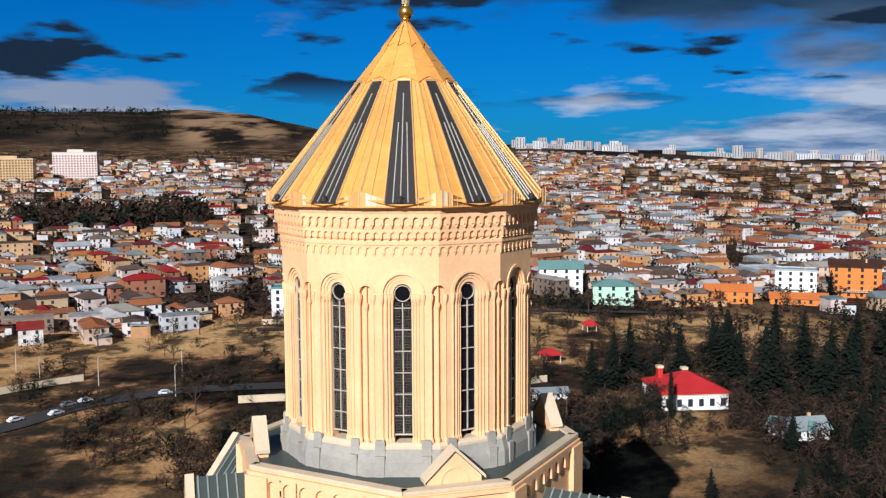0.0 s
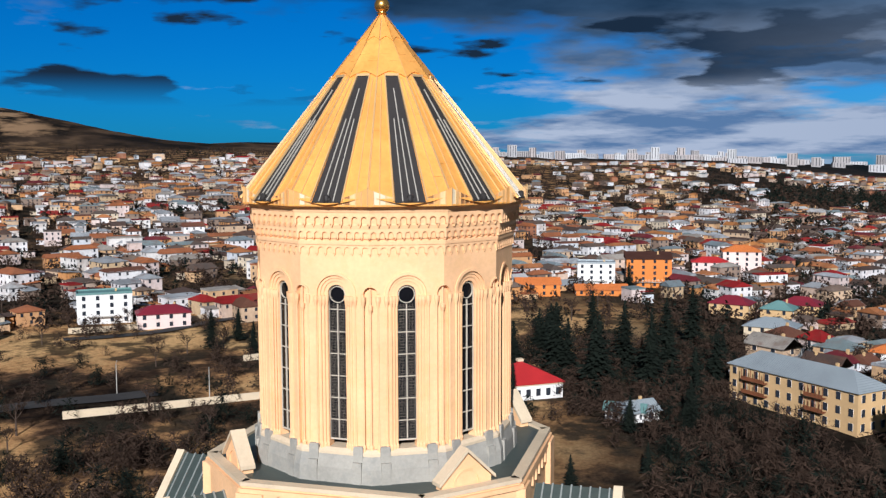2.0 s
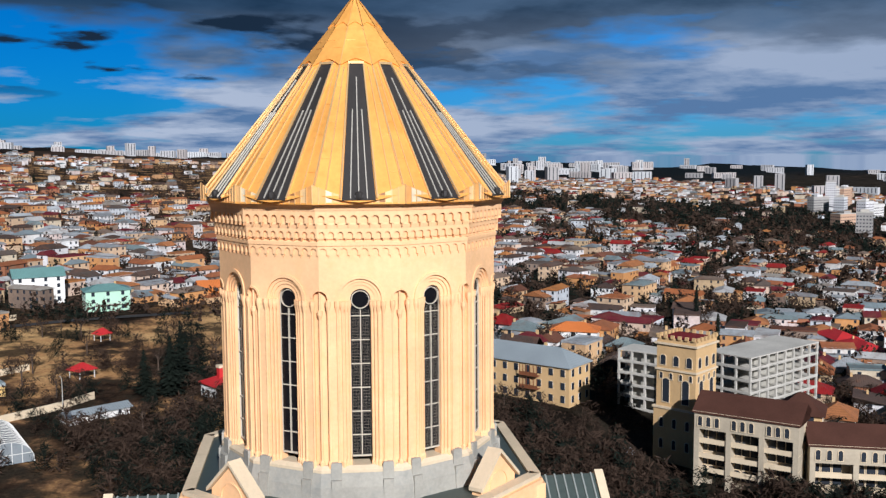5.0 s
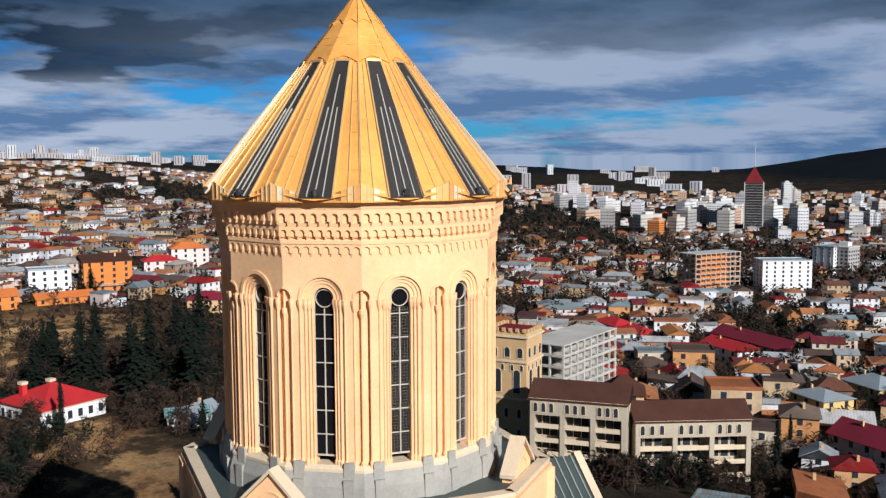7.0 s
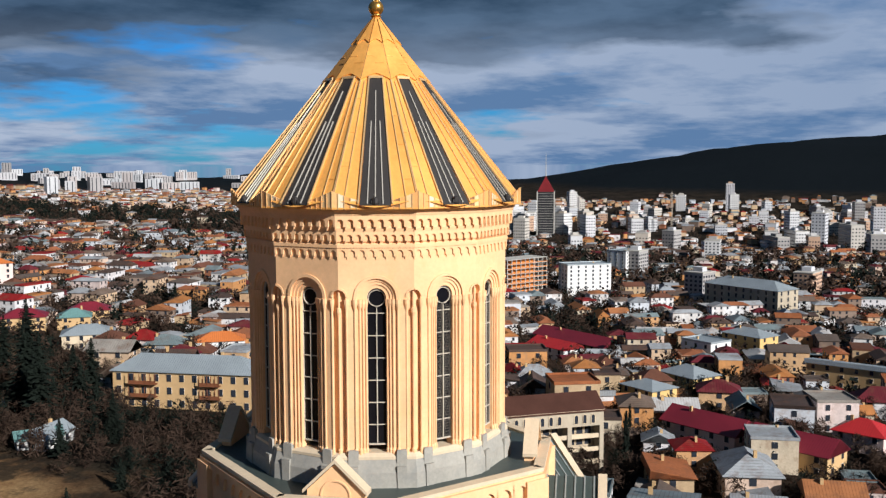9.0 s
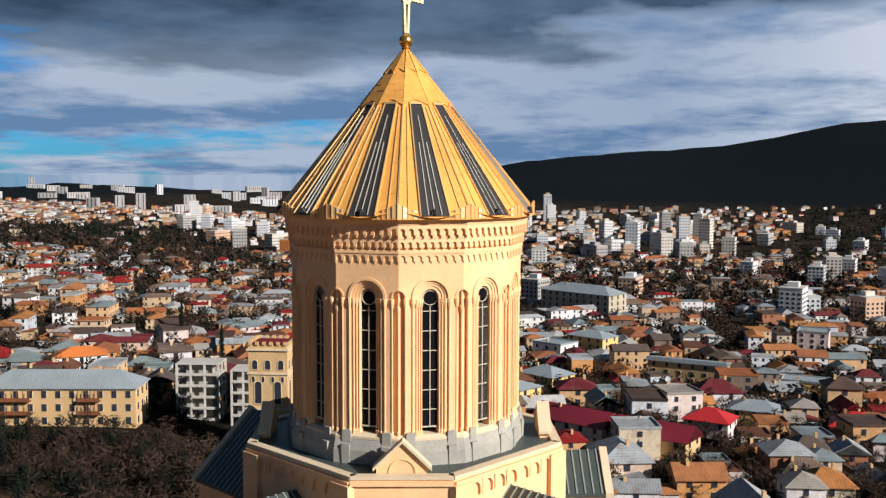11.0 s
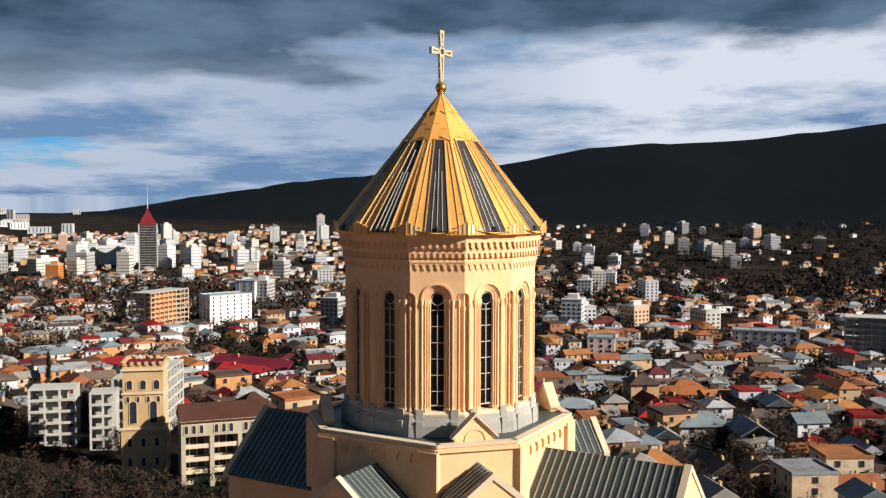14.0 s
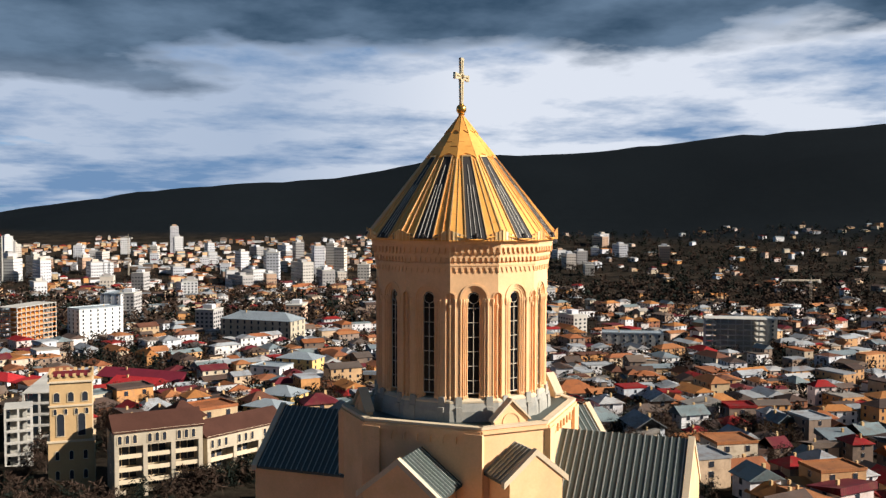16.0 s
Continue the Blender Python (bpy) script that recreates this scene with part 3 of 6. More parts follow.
def build_roof():
    sides("roof_panel", mesh_of(cone_sheet(0.05, lambda u: EAVE - 0.05 + 0.52 * (1 - abs(u) ** 1.4), 0.0), "roof_panel", GOLD))
    sides("upper_panel", mesh_of(cone_sheet(0.04, lambda u: 4.35 + 0.45 * abs(u) ** 1.5, 0.13), "upper_panel", GOLD))
    sides("cap_panel", mesh_of(cone_sheet(0.03, lambda u: 1.85 + 0.28 * abs(u) ** 1.5, 0.22), "cap_panel", GOLD))
    # dark glazed strip with bright ribs
    def strip_u(r, x):
        return x / (r * math.tan(radians(15)))

    bm = bmesh.new()
    r0, r1 = 4.7, 13.02
    quad = [cone_point(r0, strip_u(r0, -0.52), 0.06), cone_point(r1, strip_u(r1, -1.24), 0.06), cone_point(r1, strip_u(r1, 1.24), 0.06), cone_point(r0, strip_u(r0, 0.52), 0.06)]
    low = [p - Vector((0, -0.05, 0.04)) for p in quad]
    a = [bm.verts.new(p) for p in quad]
    b = [bm.verts.new(p) for p in low]
    bm.faces.new(a)
    for i in range(4):
        bm.faces.new((a[(i + 1) % 4], a[i], b[i], b[(i + 1) % 4]))
    for strip in sides("skylight", mesh_of(bm, "skylight", DARK_STRIP), "dark glazed strip with bright ribs"):
        for x0, x1, ra, rb in ((0.0, 0.0, 5.6, 12.95), (-0.36, -0.62, 7.7, 12.95), (0.36, 0.62, 7.7, 12.95)):
            part("rib", RIBS.setdefault((x0, ra), mesh_of(bar(cone_point(ra, strip_u(ra, x0), 0.10), cone_point(rb, strip_u(rb, x1), 0.10), 0.075, 0.08), "rib", SILVER)), None, strip)
    bm = bmesh.new()
    for s in (-1, 1):
        add_bar(bm, cone_point(4.7, strip_u(4.7, s * 0.58), 0.06), cone_point(12.95, strip_u(12.95, s * 1.35), 0.06), 0.11, 0.2)
    add_bar(bm, cone_point(4.62, strip_u(4.62, -0.62), 0.1), cone_point(4.62, strip_u(4.62, 0.62), 0.1), 0.22, 0.2)
    sides("skylight_kerb", mesh_of(bm, "skylight_kerb", GOLD_SEAM))
    for u, ra in ((0.985, 0.5), (0.72, 4.9), (-0.985, 0.5), (-0.72, 4.9)):
        sides("roof_seam", mesh_of(bar(cone_point(ra, u, 0.03), cone_point(EAVE, u, 0.03), 0.06, 0.12), "roof_seam", GOLD_SEAM))
    # cross joints of the plates, at uneven heights
    for r, u0, u1 in ((6.1, -0.98, -0.72), (7.3, 0.72, 0.98), (8.4, -0.98, -0.72), (9.2, 0.72, 0.98), (10.6, -0.98, -0.72), (11.4, 0.72, 0.98), (3.1, -0.98, 0.0), (3.6, 0.0, 0.98)):
        sides("plate_joint", mesh_of(bar(cone_point(r, u0, 0.02 if r > 5 else 0.14), cone_point(r, u1, 0.02 if r > 5 else 0.14), 0.05, 0.05), "plate_joint", GOLD))
    # scalloped fascia of the eaves, in narrow upright sheets
    y = -EAVE - 0.08
    half = -y * math.tan(radians(15))
    count = 14
    for i in range(count):
        x0, x1 = -half + 2 * half * i / count, -half + 2 * half * (i + 1) / count
        rise = lambda x: 4.02 + 1.02 * abs(x / half) ** 1.4
        bm = prism([(x0 + 0.02, 3.62), (x1 - 0.02, 3.62), (x1 - 0.02, rise(x1)), (x0 + 0.02, rise(x0))], y, y + 0.1)
        sides("fascia_sheet", mesh_of(bm, "fascia_sheet", FASCIA_GOLD))
        bm = box(x0 - 0.03, x0 + 0.03, y - 0.06, y + 0.05, 3.62, rise(x0) + 0.03)
        sides("fascia_seam", mesh_of(bm, "fascia_seam", GOLD_SEAM))
    bm = lathe([(0.22, 0), (0.26, 0.15), (0.26, 0.5), (0.12, 0.6)], 8)
    add_box(bm, -0.35, 0.35, -0.12, 0.12, 0.1, 0.32)
    for ob in sides("floodlight", mesh_of(bm, "floodlight", DARK_STRIP), "small dark floodlight at the eaves"):
        ob.matrix_world = ob.matrix_world @ pose(0, -EAVE - 0.28, 3.98)
    sides("eave_sill", mesh_of(box(-half, half, y - 0.03, y + 1.6, 3.60, 3.74), "eave_sill", GOLD))
    bm = bmesh.new()
    bmesh.ops.create_uvsphere(bm, u_segments=20, v_segments=12, radius=0.70, matrix=pose(0, 0, 21.25))
    for f in bm.faces:
        f.smooth = True
    part("ball", bm, GILT, cathedral).matrix_world = pose(0, 0, TOP)
    part("finial_neck", lathe([(0.55, 19.9), (0.36, 20.4), (0.5, 20.5), (0.4, 20.6), (0.3, 21.9), (0.34, 22.0)], 16), GILT, cathedral).matrix_world = pose(0, 0, TOP)


RIBS = {}


def build_cross():
    cross = new("cross")
    cross.parent = cathedral
    cross.matrix_world = pose(0, 0, TOP + 21.7, 0, 0, -35)
    tagged(cross, "pale gilded openwork cross with flared arms")
    h, arm, w = 6.35, 3.92, 0.17

    def limb(name, x0, z0, x1, z1):
        bm = bmesh.new()
        dx, dz = (x1 - x0), (z1 - z0)
        n = math.hypot(dx, dz)
        sx, sz = -dz / n, dx / n
        for s in (-1, 1):
            a0, a1 = s * w * 0.9, s * w * 1.7
            add_bar(bm, (x0 + sx * a0, 0, z0 + sz * a0), (x1 + sx * a1, 0, z1 + sz * a1), 0.27, 0.36, (0, 1, 0))
        add_bar(bm, (x1 - sx * 0.42, 0, z1 - sz * 0.42), (x1 + sx * 0.42, 0, z1 + sz * 0.42), 0.36, 0.38, (0, 1, 0))
        part(name, bm, PALE_GILT, cross)

    limb("lower_limb", 0, 0.0, 0, arm - 0.5)
    limb("upper_limb", 0, arm + 0.5, 0, h)
    limb("side_limb", 0.5, arm, 1.95, arm)
    limb("side_limb", -0.5, arm, -1.95, arm)
    bm = bmesh.new()
    for i in range(12):
        a, b = radians(30 * i), radians(30 * i + 30)
        add_bar(bm, (0.52 * math.cos(a), 0, arm + 0.52 * math.sin(a)), (0.52 * math.cos(b), 0, arm + 0.52 * math.sin(b)), 0.3, 0.36, (0, 1, 0))
    part("hub_ring", bm, PALE_GILT, cross)


build_drum()
build_windows()
build_cornice()
build_roof()
build_cross()


# ---- cathedral: square base, corner gables, nave roofs ----
def build_base():
    deck = TOP - 19.25
    a0 = [17 + 90 * k for k in range(4)]
    pts = []
    for a in a0:
        for s in (-16.5, 16.5):
            b = radians(a + s)
            pts.append((16.3 * math.sin(b), -16.3 * math.cos(b)))

    def slab(bm, pts, z0, z1):
        lo = [bm.verts.new((x, y, z0)) for x, y in pts]
        hi = [bm.verts.new((x, y, z1)) for x, y in pts]
        bm.faces.new(lo[::-1])
        bm.faces.new(hi)
        for i in range(len(lo)):
            j = (i + 1) % len(lo)
            bm.faces.new((lo[i], lo[j], hi[j], hi[i]))

    bm = bmesh.new()
    slab(bm, pts, 0.0, deck - 0.1)
    part("base_wall", bm, STONE, cathedral)
    bm = bmesh.new()
    slab(bm, [(x * 0.965, y * 0.965) for x, y in pts], deck - 0.1, deck)
    part("deck", bm, GREEN_METAL, cathedral, "dark metal sheet deck round the drum")
    for i in range(8):
        (x0, y0), (x1, y1) = pts[i], pts[(i + 1) % 8]
        q = Vector((x1 - x0, y1 - y0, 0)).normalized().cross(Vector((0, 0, 1)))
        inn = -q * 0.35
        part("coping", bar((x0 + inn.x, y0 + inn.y, deck + 0.06), (x1 + inn.x, y1 + inn.y, deck + 0.06), 0.95, 0.32), PALE_STONE, cathedral)
        part("cornice_ledge", bar((x0, y0, deck - 0.45), (x1, y1, deck - 0.45), 0.6, 0.35), STONE, cathedral)
        if i % 2 == 1:
            n = 7
            for j in range(n):
                u = (j + 0.5 + 1.0) / (n + 2)
                x, y = x0 + (x1 - x0) * u, y0 + (y1 - y0) * u
                turn = math.degrees(math.atan2(y1 - y0, x1 - x0))
                if not NOTCH:
                    bm = bmesh.new()
                    r = 0.62
                    out = [(-0.95, 0.0), (-0.95, -1.5), (-r, -1.5)] + arc(0, -0.9, r, 180, 0, 8) + [(r, -1.5), (0.95, -1.5), (0.95, 0)]
                    add_prism(bm, out, -0.28, 0.1)
                    NOTCH.append(mesh_of(bm, "wall_arch", STONE))
                ob = part("wall_arch", NOTCH[0], None, cathedral)
                ob.matrix_world = pose(x, y, deck - 0.6, 0, 0, turn)
            for u in (0.06, 0.94):
                x, y = x0 + (x1 - x0) * u, y0 + (y1 - y0) * u
                ob = part("corner_pier", box(-1.2, 1.2, -0.5, 0.3, 20, deck - 0.6), STONE, cathedral)
                ob.matrix_world = pose(x, y, 0, 0, 0, math.degrees(math.atan2(y1 - y0, x1 - x0)))
    # gabled corner blocks
    for a in a0:
        m = pose(0, 0, TOP, 0, 0, a)
        w, foot, eave, top = 2.35, -30.0, -18.6, -16.35
        y = -14.7
        bm = prism([(-w, foot), (w, foot), (w, eave), (0, top), (-w, eave)], y, -13.8)
        gable = part("gable", bm, STONE, cathedral, "corner gable with a blind arch")
        gable.matrix_world = m
        bm = bmesh.new()
        arch_ring(bm, 1.25, 1.12, -24, -18.95, y - 0.09, y + 0.02)
        part("blind_arch", bm, STONE, gable)
        for s in (-1, 1):
            ax, az = s * (w + 0.3), eave - 0.22
            k = (top - eave) / w
            out = [(ax, az), (0, az + abs(ax) * k), (0, az + abs(ax) * k + 0.3), (ax, az + 0.3)]
            if s > 0:
                out = out[::-1]
            bm = prism(out, y + 0.4, -13.7)
            bmesh.ops.recalc_face_normals(bm, faces=bm.faces)
            part("gable_roof", bm, PALE_STONE, gable)
            bm = prism([(x, z + 0.02) for x, z in out], y - 0.3, y + 0.4)
            bmesh.ops.recalc_face_normals(bm, faces=bm.faces)
            part("gable_coping", bm, PALE_STONE, gable)


NOTCH = []


def nave(name, a, r0, r1, half, ridge, eave, foot=0.0):
    """An arm of the church with a ribbed metal roof; it runs out from r0 to r1 at bearing a."""
    m = pose(0, 0, 0, 0, 0, a)
    arm = part(name, prism([(-half, foot), (half, foot), (half, eave), (0, ridge), (-half, eave)], -r1, -r0), STONE, cathedral)
    arm.matrix_world = m
    k = (ridge - eave) / half
    for s in (-1, 1):
        ax = s * (half + 0.7)
        az = eave - 0.7 * k + 0.06
        out = [(ax, az), (0, ridge + 0.06), (0, ridge + 0.4), (ax, az + 0.34)]
        if s > 0:
            out = out[::-1]
        roof = part("roof", prism(out, -r1 + 0.6, -r0), GREEN_METAL, arm, "dark grey-green standing seam metal roof")
        rib = mesh_of(bar((ax, 0, az + 0.40), (0, 0, ridge + 0.46), 0.10, 0.14, (0, 1, 0)), "roof_seam", SEAM_METAL)
        y = -r1 + 1.0
        while y < -r0:
            ob = part("roof_seam", rib, None, arm)
            ob.matrix_basis = pose(0, y, 0)
            y += 0.85
        out = [(ax * 1.02, az - 0.3), (0, ridge + 0.0), (0, ridge + 0.75), (ax * 1.02, az + 0.45)]
        if s > 0:
            out = out[::-1]
        part("verge", prism(out, -r1 - 0.15, -r1 + 0.65), PALE_STONE, arm)


build_base()
nave("nave", -28, 14, 31.5, 7.5, 50.0, 43.5)
nave("nave", 152, 14, 28.3, 7.5, 50.0, 43.5)
nave("transept", -118, 14, 22, 4.6, 49.6, 46.0)
nave("transept", 62, 14, 22, 4.6, 49.6, 46.0)
for corner in (17, -73):
    nave("corner_chapel", corner, 14.5, 21, 3.6, 50.4, 47.6)
cathedral.matrix_world = pose(0, 0.35, 0)


# ---- town: builders ----
FRAME_WHITE = material("white_window_frame", (0.70, 0.68, 0.63), 0.7, 0, 1.0, 0.15, 0.0)


def window_mesh(w, h, name="window"):
    """A pane set in a raised frame, facing -y, foot in the middle at z 0."""
    t = 0.14
    bm = box(-w / 2 - t, w / 2 + t, -0.14, 0.02, -t, h + t)
    bm.faces.ensure_lookup_table()
    front = [f for f in bm.faces if f.calc_center_median().y < -0.13]
    made = bmesh.ops.inset_individual(bm, faces=front, thickness=t, depth=-0.08)
    for f in front:
        f.material_index = 1
    me = mesh_of(bm, name, FRAME_WHITE)
    me.materials.append(PANE)
    return me


WIN = {}


def window_of(w, h):
    if (w, h) not in WIN:
        WIN[w, h] = window_mesh(w, h)
    return WIN[w, h]


def roof_bm(kind, w, d, rise, over=0.7, thick=0.22):
    """A roof over a w by d house whose walls end at z 0: hip, gable (ridge along x), shed or flat."""
    bm = bmesh.new()
    x, y = w / 2 + over, d / 2 + over
    if kind == "flat":
        add_box(bm, -w / 2 - 0.2, w / 2 + 0.2, -d / 2 - 0.2, d / 2 + 0.2, 0, 0.35)
        for b in ((-w / 2 - 0.2, w / 2 + 0.2, -d / 2 - 0.2, -d / 2 + 0.1), (-w / 2 - 0.2, w / 2 + 0.2, d / 2 - 0.1, d / 2 + 0.2), (-w / 2 - 0.2, -w / 2 + 0.1, -d / 2 + 0.1, d / 2 - 0.1), (w / 2 - 0.1, w / 2 + 0.2, -d / 2 + 0.1, d / 2 - 0.1)):
            add_box(bm, *b, 0.35, 0.9)
        return bm
    low = -over * rise / (d / 2)
    ring = [(-x, -y), (x, -y), (x, y), (-x, y)]
    if kind == "hip":
        r = max(0.6, w / 2 - d / 2)
        ridge = [(-r, 0, rise), (r, 0, rise)]
    elif kind == "gable":
        ridge = [(-x, 0, rise), (x, 0, rise)]
    else:
        ridge = [(-x, y * 0.96, rise), (x, y * 0.96, rise)]
    for lift in (0.0, thick):
        v = [bm.verts.new((a, b, low + lift)) for a, b in ring] + [bm.verts.new((a, b, c + lift)) for a, b, c in ridge]
        fs = [(v[0], v[1], v[5], v[4]), (v[2], v[3], v[4], v[5]), (v[1], v[2], v[5]), (v[3], v[0], v[4])]
        for f in fs:
            bm.faces.new(f if lift else f[::-1])
    bm.verts.ensure_lookup_table()
    for i in range(4):
        j = (i + 1) % 4
        bm.faces.new((bm.verts[i], bm.verts[j], bm.verts[6 + j], bm.verts[6 + i]))
    return bm


def house(name, m, w, d, storeys, kind, rise, wall, roof, label, category="house", group="", win=(1.1, 1.5), step=5.0, storey=3.1, balcony=False, chimney=True, foot=3.0):
    """A house whose front faces -y: walls, roof, windows on all sides, and where asked a balcony and a chimney."""
    h = storeys * storey
    me = empty(name, m, label, category, group)
    part("wall", box(-w / 2, w / 2, -d / 2, d / 2, -foot, h + 0.05), wall, me)
    part("roof", roof_bm(kind, w, d, rise), roof, me).matrix_basis = pose(0, 0, h)
    pane = window_of(*win)
    for turn, length, out in ((0, w, d / 2), (180, w, d / 2), (90, d, w / 2), (-90, d, w / 2)):
        n = max(1, int(length / step))
        for s in range(storeys):
            for i in range(n):
                u = -length / 2 + length * (i + 0.5) / n
                part("window", pane, None, me).matrix_basis = pose(0, 0, 0, 0, 0, turn) @ pose(u, -out - 0.005, s * storey + 0.9)
    if balcony:
        b = part("balcony", box(-w * 0.3, w * 0.3, -d / 2 - 1.5, -d / 2, storey - 0.2, storey), CONCRETE, me)
        for i in range(9):
            part("rail_post", box(-0.05, 0.05, -0.05, 0.05, 0, 1.0), FRAME_WHITE, b).matrix_basis = pose(-w * 0.29 + w * 0.58 * i / 8, -d / 2 - 1.42, storey)
        part("hand_rail", box(-w * 0.3, w * 0.3, -d / 2 - 1.47, -d / 2 - 1.37, storey + 1.0, storey + 1.08), FRAME_WHITE, b)
    if chimney:
        part("chimney", box(-0.4, 0.4, -0.35, 0.35, h + rise * 0.3, h + rise + 0.9), SAND_WALL, me).matrix_basis = pose(w * 0.22, d * 0.1, 0)
    return me


PROTO = []


def make_prototypes():
    rng = random.Random(5)
    shapes = [(11, 9, 2, "hip", 2.6), (13, 9, 2, "gable", 2.8), (9, 8, 1, "hip", 2.2), (14, 10, 2, "hip", 3.0), (10, 10, 3, "hip", 2.4), (12, 8, 1, "gable", 2.3),
              (9, 9, 2, "flat", 0.5), (15, 9, 1, "gable", 2.6), (11, 10, 2, "shed", 1.6), (16, 11, 2, "hip", 3.2), (8, 8, 2, "gable", 2.4), (13, 11, 3, "flat", 0.5)]
    words = {"hip": "hipped sheet roof", "gable": "pitched sheet roof", "flat": "flat parapet roof", "shed": "single-pitch sheet roof"}
    many = {1: "one-storey", 2: "two-storey", 3: "three-storey"}
    for w, d, s, kind, rise in shapes:
        home = house("house", pose(0, 0, 0), w, d, s, kind, rise, HOUSE_WALL, HOUSE_ROOF, f"{many[s]} plastered town house with a {words[kind]}",
                     group="town houses", step=6.4, chimney=kind != "flat")
        # a lean-to or a side wing with its own roof
        aw, ad, ah = rng.uniform(4, 6.5), rng.uniform(4, 7), rng.uniform(2.4, 2.9) * (2 if s == 3 else 1)
        q = pose(rng.choice((-1, 1)) * (w / 2 + aw / 2 - 0.4), rng.uniform(-0.3, 0.3) * d, 0)
        part("annex", box(-aw / 2, aw / 2, -ad / 2, ad / 2, -3, ah), HOUSE_WALL, home).matrix_basis = q
        part("annex_roof", roof_bm(rng.choice(("shed", "hip", "shed")), aw, ad, 1.1, 0.5), HOUSE_ROOF, home).matrix_basis = q @ pose(0, 0, ah)
        PROTO.append((w, d, home))


TAKEN = []     # plots of the buildings that are placed one by one: x, y, radius


def allowed(x, y):
    r = math.hypot(x, y)
    a = math.degrees(math.atan2(x, y))
    wob = 18 * noise.noise((x / 90, y / 90, 7))
    if r < (120 if a > 80 else 150) or not -34 < a < 148:
        return 0.0
    if a < 37 and r < 322 + wob:
        return 0.0
    if 5 < a < 46 and 290 < r < 372 + wob and (a < 37 or r > 335):
        return 0.0
    if 34 < a < 40 and r < 215:
        return 0.0
    if a < 68 and r < 205:
        return 0.0
    if 36 < a < 58 and 395 < r < 455 + wob:
        return 0.25
    # a straight street climbs through the northern quarter
    if 310 < y < 1150 and abs(x + 83 + 0.217 * (y - 326)) < 9:
        return 0.0
    # wooded valley below the far blocks
    if (33 < a < 46 and 1220 < r < 1800) or (46 <= a < 62 and 1050 < r < 1650):
        return 0.1
    if -27 < a < -15 and 690 < r < 860:
        return 0.06
    if a > 88 and r < 200:
        return 0.75
    for px, py, pr in TAKEN:
        if (px - x) ** 2 + (py - y) ** 2 < pr * pr:
            return 0.0
    return 0.93


def density(x, y):
    r = math.hypot(x, y)
    a = math.degrees(math.atan2(x, y))
    p = allowed(x, y)
    if r > 900 and noise.noise((x / 260, y / 260, 11)) > 0.22:
        p *= 0.25
    if a < 4 and r > 1500:
        p *= max(0, 1 - (r - 1500) / 350)
    if 11 < a < 34 and 1000 < r < 2400:
        p *= 0.22
    if a < 48 and r > 330 and noise.noise((x / 75, y / 75, 21)) > 0.24:
        p *= 0.25
    if a > 52 and r > 430:
        p *= 0.5
    if a > 95 and r > 900:
        p *= 0.34 if r < 1500 else 0.18
    if a > 78 and r > 2350:
        p = 0
    return p


def far_mesh(name, mat, label, category):
    return {"v": [], "f": [], "name": name, "mat": mat, "label": label, "category": category}


def put(store, m, verts, faces):
    n = len(store["v"])
    store["v"].extend(tuple(m @ Vector(v)) for v in verts)
    store["f"].extend(tuple(i + n for i in f) for f in faces)


def close_mesh(store):
    me = bpy.data.meshes.new(store["name"])
    me.from_pydata(store["v"], [], store["f"])
    me.materials.append(store["mat"])
    tagged(new(store["name"], me), store["label"], store["category"], kind="stuff")


CUBE_F = [(0, 1, 3, 2), (4, 6, 7, 5), (0, 4, 5, 1), (2, 3, 7, 6), (0, 2, 6, 4), (1, 5, 7, 3)]


def cube_v(x0, x1, y0, y1, z0, z1):
    return [(x, y, z) for x in (x0, x1) for y in (y0, y1) for z in (z0, z1)]


